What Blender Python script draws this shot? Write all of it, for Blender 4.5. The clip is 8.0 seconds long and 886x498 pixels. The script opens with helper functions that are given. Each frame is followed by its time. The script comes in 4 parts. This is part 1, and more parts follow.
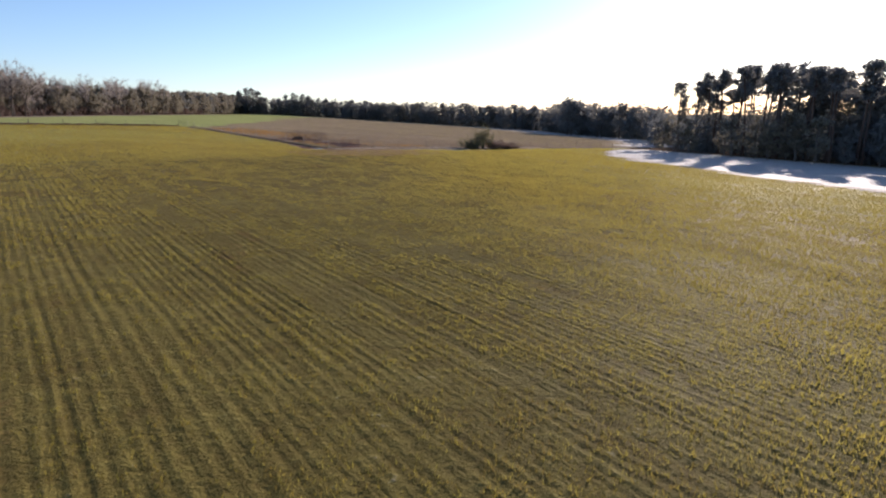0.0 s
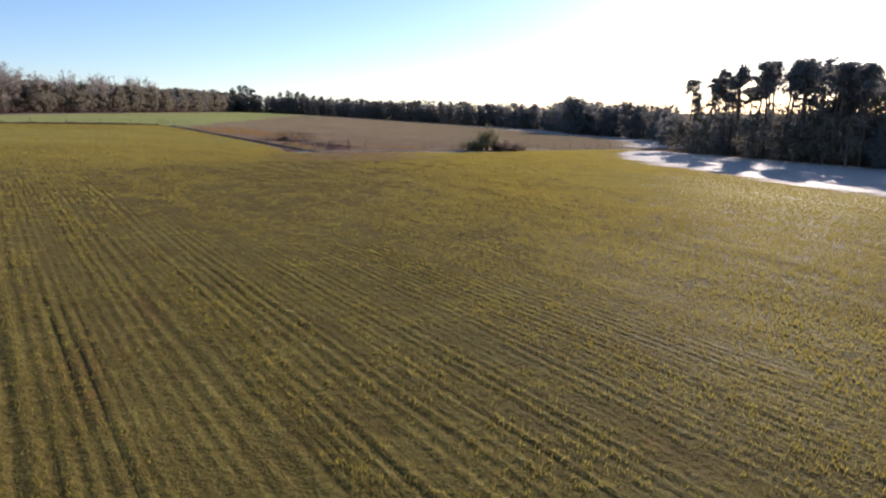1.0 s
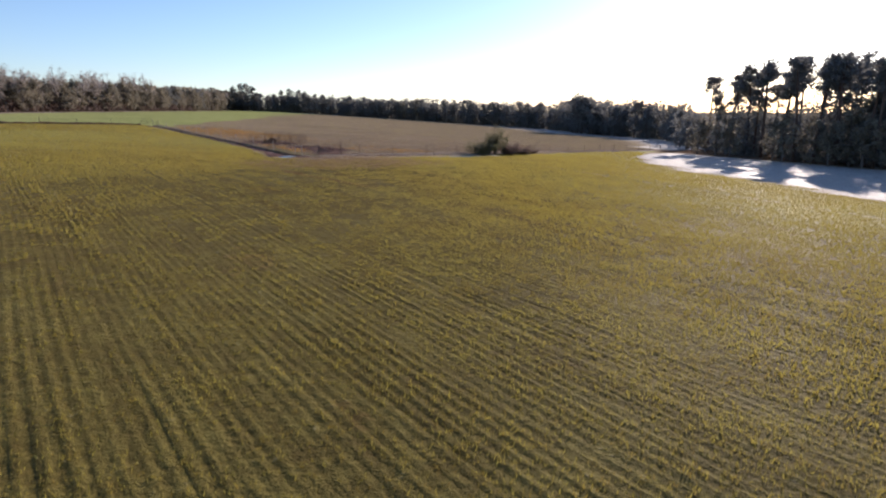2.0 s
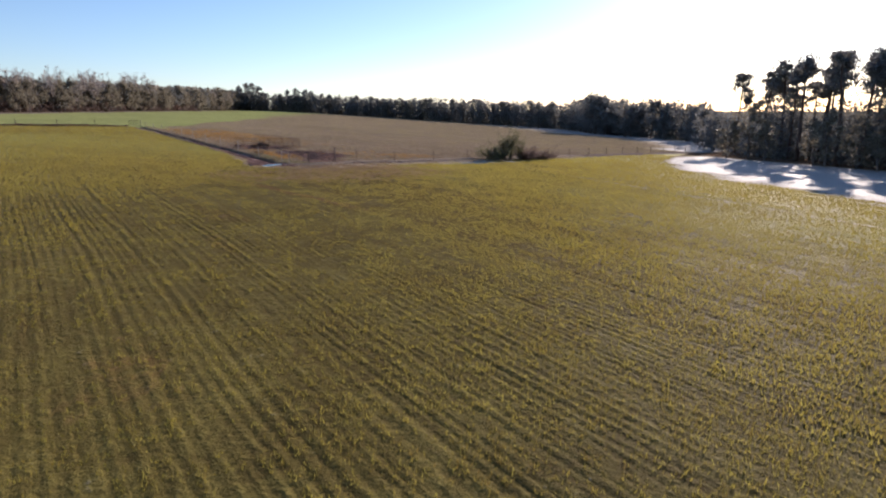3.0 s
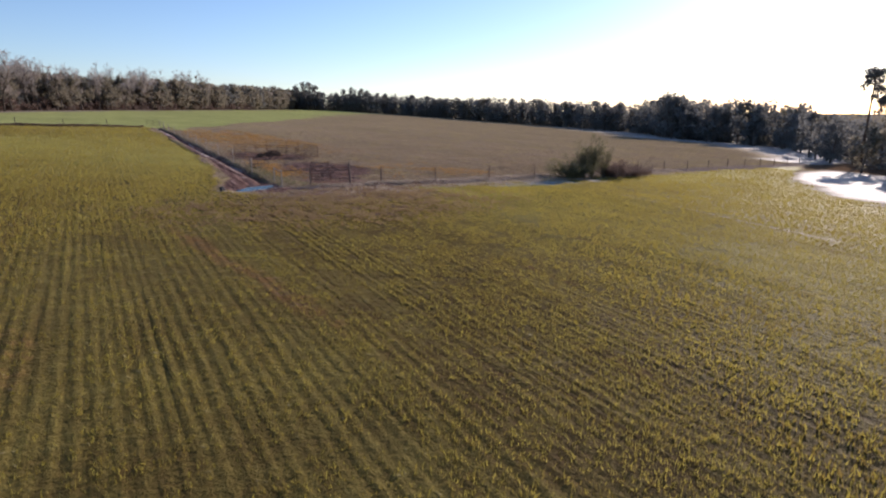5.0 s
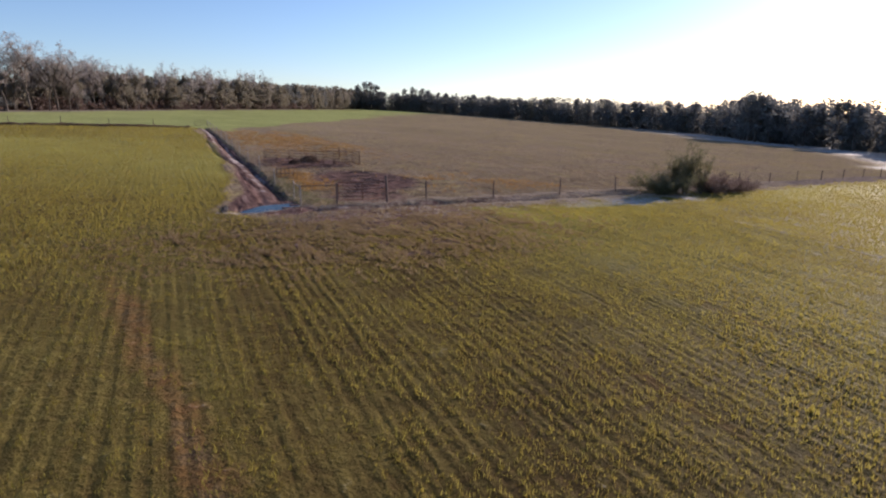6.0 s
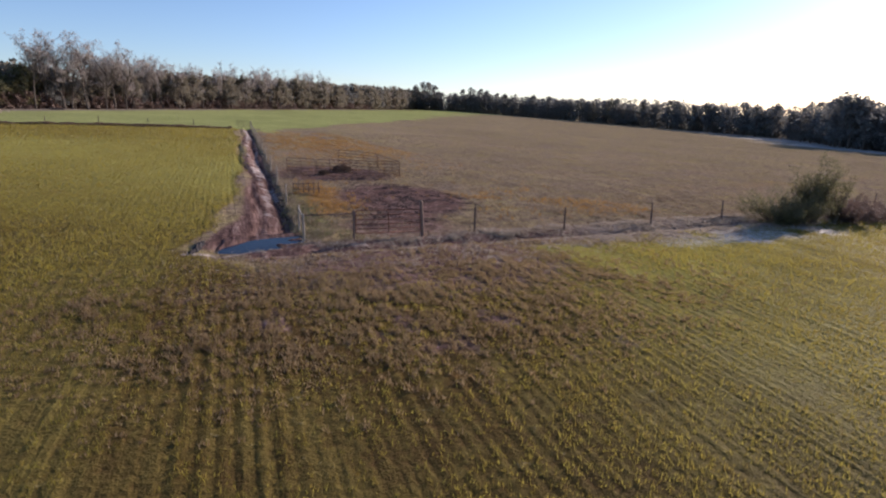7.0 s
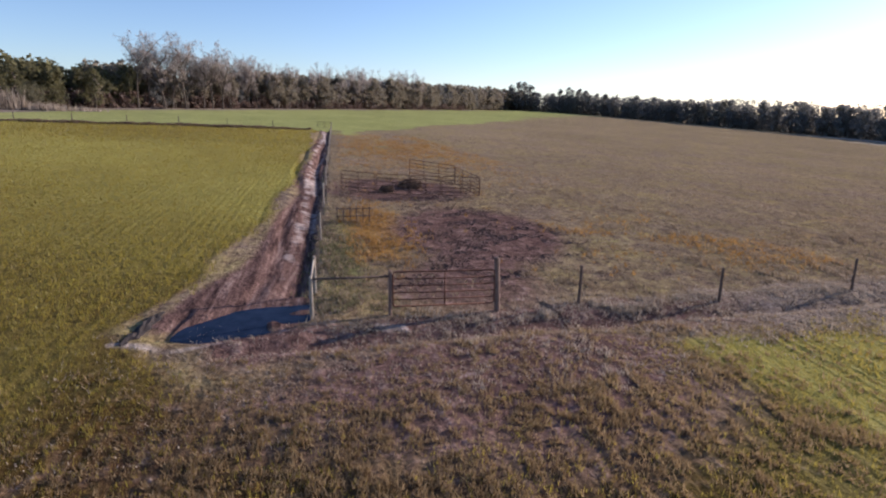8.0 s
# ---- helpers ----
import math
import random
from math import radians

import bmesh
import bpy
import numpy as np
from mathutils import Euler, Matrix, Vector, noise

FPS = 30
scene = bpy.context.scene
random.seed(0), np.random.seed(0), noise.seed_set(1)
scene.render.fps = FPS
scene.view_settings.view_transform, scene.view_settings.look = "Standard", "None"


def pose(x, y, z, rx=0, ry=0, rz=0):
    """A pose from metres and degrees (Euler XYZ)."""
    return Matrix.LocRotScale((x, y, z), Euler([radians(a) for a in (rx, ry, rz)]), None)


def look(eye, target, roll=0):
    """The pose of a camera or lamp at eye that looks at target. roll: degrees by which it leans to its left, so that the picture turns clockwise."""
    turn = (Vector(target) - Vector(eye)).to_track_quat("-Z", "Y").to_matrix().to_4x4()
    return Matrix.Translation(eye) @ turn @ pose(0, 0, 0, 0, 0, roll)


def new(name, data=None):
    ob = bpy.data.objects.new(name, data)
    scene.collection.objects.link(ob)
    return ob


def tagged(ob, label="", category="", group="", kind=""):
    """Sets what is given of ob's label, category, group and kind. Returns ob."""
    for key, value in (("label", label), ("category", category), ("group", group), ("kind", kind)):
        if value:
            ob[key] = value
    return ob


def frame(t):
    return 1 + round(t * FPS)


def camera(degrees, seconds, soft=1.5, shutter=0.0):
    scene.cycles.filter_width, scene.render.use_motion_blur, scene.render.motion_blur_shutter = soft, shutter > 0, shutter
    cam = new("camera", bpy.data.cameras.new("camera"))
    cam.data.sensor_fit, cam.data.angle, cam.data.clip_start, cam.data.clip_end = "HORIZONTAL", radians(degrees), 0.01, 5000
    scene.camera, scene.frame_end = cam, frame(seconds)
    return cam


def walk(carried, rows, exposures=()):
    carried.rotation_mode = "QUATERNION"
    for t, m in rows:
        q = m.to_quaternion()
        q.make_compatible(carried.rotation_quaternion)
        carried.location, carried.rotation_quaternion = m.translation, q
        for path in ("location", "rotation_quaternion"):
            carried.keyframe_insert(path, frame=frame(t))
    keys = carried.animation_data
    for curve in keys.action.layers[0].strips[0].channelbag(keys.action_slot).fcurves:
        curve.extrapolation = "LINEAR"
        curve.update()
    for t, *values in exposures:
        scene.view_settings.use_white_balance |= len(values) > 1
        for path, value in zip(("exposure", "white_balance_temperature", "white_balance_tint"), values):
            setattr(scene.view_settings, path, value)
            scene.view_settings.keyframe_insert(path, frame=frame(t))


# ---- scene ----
# camera: a drone about 6.5 m above a winter field, flying towards a farm gate
cam = camera(76.14, 8.0, soft=2.1, shutter=0.05)
# seconds, x, y, z, yaw, tilt, roll
PATH = [
    (0, -68.081, -81.565, 6.264, -48.105, -13.610, -0.424),
    (0.5, -64.220, -77.612, 6.291, -48.352, -13.691, -0.372),
    (1, -60.119, -73.721, 6.328, -48.406, -13.782, -0.302),
    (1.5, -55.977, -69.943, 6.348, -48.386, -13.863, -0.253),
    (3, -43.695, -58.773, 6.531, -47.234, -13.972, -0.367),
    (3.5, -39.491, -55.035, 6.541, -46.803, -13.941, -0.322),
    (4, -35.307, -51.258, 6.544, -45.121, -13.947, -0.325),
    (5.5, -23.859, -39.455, 6.489, -39.041, -13.921, 0.087),
    (6, -20.344, -35.321, 6.530, -35.598, -13.931, 0.096),
    (6.5, -17.022, -30.975, 6.578, -32.713, -13.930, 0.235),
    (7, -13.960, -26.466, 6.642, -29.933, -13.902, 0.427),
    (7.5, -11.097, -21.822, 6.736, -26.024, -13.934, 0.604),
    (8, -8.426, -16.875, 6.815, -20.653, -13.959, 0.696),
]
walk(cam, [(t, pose(x, y, z, 0, 0, yaw) @ pose(0, 0, 0, 90 + tilt) @ pose(0, 0, 0, 0, 0, roll))
           for t, x, y, z, yaw, tilt, roll in PATH],
     exposures=[(0.0, 0.68, 6150, 21), (4.0, 0.60, 6150, 21), (6.5, 0.56, 6150, 23), (8.0, 0.72, 6150, 23)])

# ---- light ----
SUN_AZ, SUN_EL = radians(80.5), radians(16)
world = bpy.data.worlds.new("sky")
scene.world = world
world.use_nodes = True
wn = world.node_tree
sky = wn.nodes.new("ShaderNodeTexSky")
sky.sky_type, sky.sun_disc = "NISHITA", False
sky.sun_elevation, sky.sun_rotation = SUN_EL, SUN_AZ
sky.air_density, sky.dust_density, sky.ozone_density = 0.9, 0.25, 3.1
wn.links.new(sky.outputs[0], wn.nodes["Background"].inputs[0])
wn.nodes["Background"].inputs[1].default_value = 0.108
lamp = bpy.data.lights.new("sun", "SUN")
lamp.energy, lamp.angle, lamp.color = 5.0, radians(0.6), (1.0, 0.87, 0.70)
sun_way = Vector((math.sin(SUN_AZ) * math.cos(SUN_EL), math.cos(SUN_AZ) * math.cos(SUN_EL), math.sin(SUN_EL)))
new("sun", lamp).matrix_world = look(sun_way * 300, (0, 0, 0))

# ---- lie of the land ----
rng = np.random.default_rng(7)
TH = radians(10.1)          # the crop rows and the lane lean this far from +y
SN, CS = math.sin(TH), math.cos(TH)
LANE_V = -6.3               # the fence beside the lane


def uv(x, y):
    return x * SN + y * CS, x * CS - y * SN


def xy(u, v):
    return u * SN + v * CS, u * CS - v * SN


LAT = rng.random((257, 257))


def vnoise(x, y, size, seed=0):
    """Smooth noise from 0 to 1 over the plan."""
    x, y = np.asarray(x, float) / size + 37.3 * seed, np.asarray(y, float) / size + 19.7 * seed
    i, j = np.floor(x).astype(int), np.floor(y).astype(int)
    f, g = x - i, y - j
    f, g = f * f * (3 - 2 * f), g * g * (3 - 2 * g)
    i0, i1, j0, j1 = i % 256, (i + 1) % 256, j % 256, (j + 1) % 256
    return (LAT[i0, j0] * (1 - f) + LAT[i1, j0] * f) * (1 - g) + (LAT[i0, j1] * (1 - f) + LAT[i1, j1] * f) * g


def step(a, b, x):
    t = np.clip((x - a) / (b - a), 0, 1)
    return t * t * (3 - 2 * t)


def bump(x, c, w):
    return np.exp(-((x - c) / w) ** 2)


def hill(x, y):
    x, y = np.asarray(x, float), np.asarray(y, float)
    v = -np.where(x > 0, 0.047, 0.04) * x + 0.038 * y - 0.08
    return np.where(v > 0, 8 * np.tanh(v / 8), 30 * np.tanh(v / 30))


PUDDLE = (-8.5, 0.8)
# edge of the woods round the pasture, from the pine wood to the far corner and back along the green field
EAST = [(96, -125), (97, -80), (96, -52), (99, -30), (102, -18), (106, -11)]
RIM = [(128, 0), (151, 4), (182, 16), (226, 44), (250, 96), (306, 150), (325, 208), (335, 270), (330, 350), (322, 470), (290, 535), (262, 575)]
WEST = [(-110, 72), (-60, 131), (-25, 173), (10, 214), (90, 312), (180, 421), (275, 538), (320, 590)]


def reach(x, y, line):
    """Distance from a bent line."""
    best = np.full(np.shape(x), 1e9)
    for (ax, ay), (bx, by) in zip(line, line[1:]):
        k = np.clip(((x - ax) * (bx - ax) + (y - ay) * (by - ay)) / ((bx - ax) ** 2 + (by - ay) ** 2), 0, 1)
        best = np.minimum(best, np.hypot(x - ax - k * (bx - ax), y - ay - k * (by - ay)))
    return best


def lane_left(u):
    return -8.2 - 3.5 * np.exp(-np.clip(u + 2.2, 0, None) / 8.5)


def zones(x, y):
    """Weights of what covers the ground at a place of the plan."""
    x, y = np.asarray(x, float), np.asarray(y, float)
    u, v = uv(x, y)
    n1, n2, n3 = vnoise(x, y, 7, 1) - 0.5, vnoise(x, y, 2.2, 2) - 0.5, vnoise(x, y, 25, 3) - 0.5
    j = n1 * 2.0 + n2 * 1.0
    back = step(86.5, 87.2, y - 0.04 * (x - 8) + n2 * 0.4)
    south = 1 - step(-5.2, -2.0, y + j - 1.6 * np.exp(-((x + 2) / 9) ** 2) - 4.5 * (1 - step(-12.5, -9.5, x)))
    left = step(0.0, 1.6, lane_left(u) - v + j * 0.6) * (1 - back)
    margin = np.interp(y, (-140, -76, -65, -56, -49, -40, -34, -28, -22, -16, -11, -6, 0), (0, 19, 25, 29, 33, 38, 41, 46, 54, 65, 80, 102, 130))
    east = 1 - step(-3.0, 3.0, x - margin + 4 * n1 + 3 * n2)
    bare = 1 - step(3.8, 6.6, x + 0.8 * j + 0.25 * (y + 6))
    thin = np.exp(-(((x + 1.5) / 9) ** 2 + ((y + 3) / 6.5) ** 2) ** 1.5) * (1 - (1 - bare) * (y < -3.4))
    brown = np.exp(-(((x + 3.5) / 11.5) ** 2 + ((y + 8.5) / 7) ** 2) ** 2) * bare
    crop = np.maximum(south, left) * east * (1 - np.maximum(0.86 * thin, (0.26 + 0.22 * step(-9, -5, y)) * brown) * (y < 0))
    red = bump(x, -18.5 + 0.5 * n1, 0.85) * step(-31, -27, y) * (1 - step(-13, -8, y)) + 0.8 * bump(v, -45.2 + 0.3 * (u + 67), 1.2) * bump(u, -67, 5)
    red = red * step(0.05, 0.45, vnoise(u * 0.25, v, 0.5, 39))
    red = np.clip(red + 0.6 * step(0.8, 0.92, vnoise(u * 0.22, v, 1.5, 38)), 0, 1) * south
    crop = crop * (1 - 0.4 * red)
    lane = step(-0.6, 0.6, v - lane_left(u) + j * 0.5) * (1 - step(-6.9, -6.1, v + n2 * 0.4)) * step(-2.5, -0.5, u) * (1 - back)
    band = (1 - step(-0.8, 1.2, y + n2)) * (1 - south) * (1 - step(4, 16, x + 5 * n1)) * step(-11.0, -9.0, x + j)
    churn = 1.15 * np.exp(-(((x - 4.2 - 0.15 * (y - 11)) / 5.2) ** 2 + ((y - 11.5) / 6.6) ** 2) ** 2) + np.exp(-(((x - 3.2) / 6.8) ** 2 + ((y - 25) / 5.6) ** 2) ** 2) + 0.7 * np.exp(-(((x + 0.2) / 4.2) ** 2 + ((y - 2.8) / 3.6) ** 2) ** 2)
    mud = np.clip(np.maximum.reduce([lane * 0.95, band * 0.85, south * np.maximum(thin * 0.85, (0.27 + 0.36 * step(-8.5, -5, y + 2 * n1)) * brown), np.clip(churn, 0, 1) * 0.95]) + 0 * x, 0, 1)
    meadow = np.maximum(back * (v < LANE_V + 6), step(-4, 4, (y - 79) * 0.624 - (x - 9) * 0.781 + 6 * n1) * (u > 70) * (v > LANE_V))
    meadow = np.maximum(meadow, 0.5 * bump(u, 66, 20) * bump(v, 0, 9) * step(0.3, 0.65, vnoise(x, y, 2.2, 53)) * (v > LANE_V + 0.8))
    meadow = np.maximum(meadow, bump(v, -5.0, 1.2) * (u > 4) * (u < 16) * 0.5)
    meadow = np.maximum(meadow, 0.42 * np.exp(-((x - 9) / 8) ** 2 - ((y - 7.5) / 5.5) ** 2) * step(0.3, 0.7, vnoise(x, y, 2.6, 48)) * (y > 0.5) * (v > LANE_V + 1))
    mud = np.maximum(mud, 0.8 * step(0.8, 0.9, vnoise(x, y, 1.2, 51)) * south * brown)
    verge = step(-5.5, -1.5, y + n2 * 2) * (1 - step(-0.3, 1.2, y + n2)) * step(4, 14, x + 4 * n1)
    fx, fy = x - 24.5, y + 5.0
    frost = np.exp(-((fx / 11) ** 2 + (fy / 2.1) ** 2) ** 2) * (0.62 + 1.3 * n2)
    strip = step(-5, 8, x - margin + 5 * n1 + 6 * n2) * (1 - step(-13, -8, y + n2 * 4)) * (1 - step(99, 106, x))
    wide = np.interp(x, (150, 240), (4, 19))
    far = (1 - step(0, 10, reach(x, y, RIM[:7]) - wide + 7 * n1 + 5 * n3)) * (y > -4) * 0.95
    frost = np.clip(np.maximum.reduce([frost, strip, far * (x > 100)]), 0, 1)
    sand = 0.66 * lane * (bump(v, -7.75 + 0.3 * np.sin(u / 9), 0.36) * step(-1, 6, u) + 0.8 * bump(v, -7.0 + 0.3 * np.sin(u / 7), 0.25) * (u > 12)) * step(0.25, 0.6, vnoise(x, y, 0.9, 5) * 0.6 + vnoise(x, y, 3.5, 5) * 0.4 + 0.02)
    sand = sand + 0.6 * bump(y, -0.6 - 0.03 * (x + 6) + 0.9 * n2 + 0.4 * n1, 0.3) * (x > -12) * (x < -3.5) * step(0.3, 0.6, vnoise(x, y, 1.1, 45))
    sand = sand + 0.45 * bump(v, 23.0 + 0.085 * (u + 20) + 0.3 * n1, 0.5) * (u > -88) * (u < -10) * step(0.1, 0.4, vnoise(x, y, 4, 27))
    weeds = np.exp(-(((x + 1.5 - 0.17 * (y - 11)) / 2.0) ** 2 + ((y - 12.3) / 6.8) ** 2) ** 2) * 0.95 + (bump(y, 2.8, 1.8) * 0.1 + 0.42 * bump(y - 0.12 * (x - 10), 7.5, 5.5) * step(0.35, 0.75, vnoise(x * 0.5, y, 2.4, 52))) * step(6, 11, x) + np.clip(bump(u, 58, 20) * bump(v, 4, 11) * 0.46, 0, 1)
    weeds = 0.85 * weeds * (v > LANE_V + 0.8) * (y > -1) + 0.56 * red
    litter = step(98, 104, x + 4 * n1 + 0.12 * y) * (1 - step(-9, -2, y + 3 * n1 - 0.12 * (x - 100)))
    litter = np.maximum(litter, step(0, 8, (y - 171) * 0.65 - (x + 25) * 0.76 + 2 + 5 * n1))
    verge = np.maximum(verge, 0.8 * (1 - step(8, 20, reach(x, y, WEST[:6]) + 8 * n1 - 12 * (1 - step(-50, -34, x)))))
    return dict(crop=crop, mud=mud, meadow=np.clip(meadow, 0, 1), frost=np.clip(frost, 0, 1), sand=np.clip(sand, 0, 1),
                # rank growth, and across the south-east also brightness towards the sun painted in
                lush_glare=np.clip(np.maximum(left * (0.25 + 0.75 * step(-4, 24, u + 6 * n1)), south * np.maximum(0.6 * step(-8, 16, v + 8 * n1), step(-13, -8, y + 3 * n1) * (1 - bare))) * (1 - thin) * (0.75 + n3) + 0.11 * south * (1 - thin) * (1 - brown), 0, 1), weeds=np.clip(weeds, 0, 1), litter=np.clip(litter, 0, 1), verge=np.clip(verge + 0 * x, 0, 1), lane=lane)


def ridge(x, y):
    """Drill ridges and furrows, long along the rows and uneven across them, 0 to 1."""
    u, v = uv(x, y)
    v = v + (vnoise(x, y, 18, 11) - 0.5) * 0.5 + (vnoise(x, y, 1.1, 33) - 0.5) * 0.04 + (vnoise(v, u * 0.01, 1.0, 37) - 0.5) * 0.55
    k = 0.1 + 0.95 * vnoise(v, u * 0.05, 0.55, 34) + 0.35 * vnoise(x, y, 6, 36)
    return 0.5 + 0.42 * k * np.cos(2 * np.pi * v / 0.38) + 0.3 * (vnoise(v, u * 0.03, 0.9, 35) - 0.5)


def ground(x, y):
    """Height of the ground."""
    x, y = np.asarray(x, float), np.asarray(y, float)
    u, v = uv(x, y)
    z = hill(x, y) + 0.05 * (vnoise(x, y, 1.7, 8) - 0.5) + 0.10 * (vnoise(x, y, 6, 9) - 0.5)
    z = z + 0.06 * (ridge(x, y) - 0.5) * np.maximum(1 - step(-3.5, -2.0, y), step(0, 1, lane_left(u) - v) * (1 - step(84, 86, y))) * (1 - step(30, 50, x)) * (1 - 0.85 * np.exp(-((x + 3) / 9) ** 2 - ((y + 2) / 5.5) ** 2)) * (1 - 0.1 * step(-4, 2, y))
    on = step(-2.5, 0, u) * (1 - step(86, 88, u)) * step(-12.6, -11.6, v) * (1 - step(-6.6, -6.1, v))
    wob = 0.5 * np.sin(u / 9) + 0.2 * np.sin(u / 3.1)
    z = z - on * (0.13 * bump(v, -8.6 + wob, 0.32) + 0.15 * bump(v, -7.1 + 0.6 * wob, 0.3) - 0.02 * bump(v, -7.85 + wob, 0.35) + 0.2 * step(-8.2, -7.3, v)
                  + 0.08 * (vnoise(x, y, 0.8, 4) - 0.5))
    z = z - 0.22 * bump(y, -1.45 - 0.02 * x, 0.45) * (x > -11) * (x < 60) + 0.12 * bump(y, -0.3, 0.7) * (x > 2) * (x < 95)
    z = z + 0.16 * bump(y - 0.04 * (x - 8), 86.7, 0.9) * (v < LANE_V - 3) * (v > -110)
    rx, ry = (x - PUDDLE[0]) / 2.45, (y - PUDDLE[1] - 0.18 * (x - PUDDLE[0])) / 1.2
    e = np.sqrt(rx * rx + ry * ry) + 0.5 * (vnoise(x, y, 0.9, 6) - 0.5)
    k = 1 - step(0.8, 1.25, e)
    zp = float(hill(*PUDDLE))
    z = z + np.maximum(0, zp - 0.02 - z) * (1 - step(1.5, 1.9, e))
    bed = zp - 0.14 + 0.13 * step(0.55, 0.9, vnoise(x * 0.6, y, 0.55, 44)) * step(-9.6, -7.5, x)
    return z * (1 - k) + bed * k


def gz(x, y):
    return float(ground(x, y))


# ---- materials ----
def material(name):
    m = bpy.data.materials.new(name)
    m.use_nodes = True
    nt = m.node_tree
    return m, nt, nt.nodes["Principled BSDF"]


def add(nt, kind, **values):
    n = nt.nodes.new(kind)
    for k, val in values.items():
        if k == "operation":
            n.operation = val
        elif k == "data_type":
            n.data_type = val
        else:
            n.inputs[k].default_value = val
    return n


def math_node(nt, op, a, b=None, c=None, clamp=False):
    n = nt.nodes.new("ShaderNodeMath")
    n.operation, n.use_clamp = op, clamp
    for i, val in enumerate((a, b, c)):
        if val is None:
            continue
        if isinstance(val, (int, float)):
            n.inputs[i].default_value = val
        else:
            nt.links.new(val, n.inputs[i])
    return n.outputs[0]


def noise_node(nt, vec, scale, detail=3.0, rough=0.6):
    n = nt.nodes.new("ShaderNodeTexNoise")
    n.inputs["Scale"].default_value, n.inputs["Detail"].default_value, n.inputs["Roughness"].default_value = scale, detail, rough
    if vec is not None:
        nt.links.new(vec, n.inputs["Vector"])
    return n.outputs["Fac"]


def ramp(nt, fac, *stops):
    n = nt.nodes.new("ShaderNodeValToRGB")
    while len(n.color_ramp.elements) < len(stops):
        n.color_ramp.elements.new(0.5)
    for e, (p, c) in zip(n.color_ramp.elements, stops):
        e.position, e.color = p, (*c, 1)
    nt.links.new(fac, n.inputs[0])
    return n.outputs[0]


def blend(nt, fac, a, b):
    n = nt.nodes.new("ShaderNodeMix")
    n.data_type = "RGBA"
    for s, val in ((0, fac), (6, a), (7, b)):
        if isinstance(val, tuple):
            n.inputs[s].default_value = (*val, 1)
        elif isinstance(val, (int, float)):
            n.inputs[s].default_value = val
        else:
            nt.links.new(val, n.inputs[s])
    return n.outputs[2]


def add_bump(nt, bsdf, height, strength, distance):
    b = nt.nodes.new("ShaderNodeBump")
    b.inputs["Strength"].default_value, b.inputs["Distance"].default_value = strength, distance
    nt.links.new(height, b.inputs["Height"])
    nt.links.new(b.outputs[0], bsdf.inputs["Normal"])


def leaf_material(name, dark, mid, light, through_light=0.4, rough=0.6, gloss=0.25):
    """Thin leaves, lit from both sides, each with its own tone."""
    m, nt, bsdf = material(name)
    isl = nt.nodes.new("ShaderNodeNewGeometry").outputs["Random Per Island"]
    pos = nt.nodes.new("ShaderNodeTexCoord").outputs["Object"]
    big = noise_node(nt, pos, 0.35, 2)
    wide = noise_node(nt, pos, 0.07, 2)
    f = math_node(nt, "MULTIPLY_ADD", wide, 0.35, math_node(nt, "ADD", math_node(nt, "MULTIPLY", isl, 0.55), math_node(nt, "MULTIPLY_ADD", big, 0.5, -0.12)), clamp=True)
    col = ramp(nt, f, (0.15, dark), (0.55, mid), (0.95, light))
    nt.links.new(col, bsdf.inputs["Base Color"])
    bsdf.inputs["Roughness"].default_value = rough
    bsdf.inputs["Specular IOR Level"].default_value = gloss
    tr = nt.nodes.new("ShaderNodeBsdfTranslucent")
    nt.links.new(col, tr.inputs["Color"])
    mx = nt.nodes.new("ShaderNodeMixShader")
    mx.inputs[0].default_value = through_light
    nt.links.new(bsdf.outputs[0], mx.inputs[1])
    nt.links.new(tr.outputs[0], mx.inputs[2])
    nt.links.new(mx.outputs[0], nt.nodes["Material Output"].inputs[0])
    return m


def bark_material(name, dark, light, scale=6.0):
    m, nt, bsdf = material(name)
    pos = nt.nodes.new("ShaderNodeTexCoord").outputs["Object"]
    mp = nt.nodes.new("ShaderNodeMapping")
    mp.inputs["Scale"].default_value = (1, 1, 0.25)
    nt.links.new(pos, mp.inputs[0])
    n = noise_node(nt, mp.outputs[0], scale, 5, 0.7)
    n2 = noise_node(nt, pos, 0.8, 2)
    col = ramp(nt, math_node(nt, "ADD", math_node(nt, "MULTIPLY", n, 0.7), math_node(nt, "MULTIPLY", n2, 0.3)), (0.3, dark), (0.7, light))
    nt.links.new(col, bsdf.inputs["Base Color"])
    bsdf.inputs["Roughness"].default_value = 0.9
    add_bump(nt, bsdf, n, 0.6, 0.03)
    return m


def metal_material(name, paint, rust, amount, rough=0.55):
    m, nt, bsdf = material(name)
    pos = nt.nodes.new("ShaderNodeTexCoord").outputs["Object"]
    n, fine = noise_node(nt, pos, 5, 5, 0.7), noise_node(nt, pos, 40, 3)
    f = math_node(nt, "MULTIPLY_ADD", n, 3.0, amount * 3 - 2.0, clamp=True)
    nt.links.new(blend(nt, f, paint, blend(nt, fine, tuple(c * 0.6 for c in rust), rust)), bsdf.inputs["Base Color"])
    nt.links.new(math_node(nt, "MULTIPLY_ADD", f, 0.3, rough), bsdf.inputs["Roughness"])
    bsdf.inputs["Metallic"].default_value = 0.25
    add_bump(nt, bsdf, fine, 0.3, 0.003)
    return m


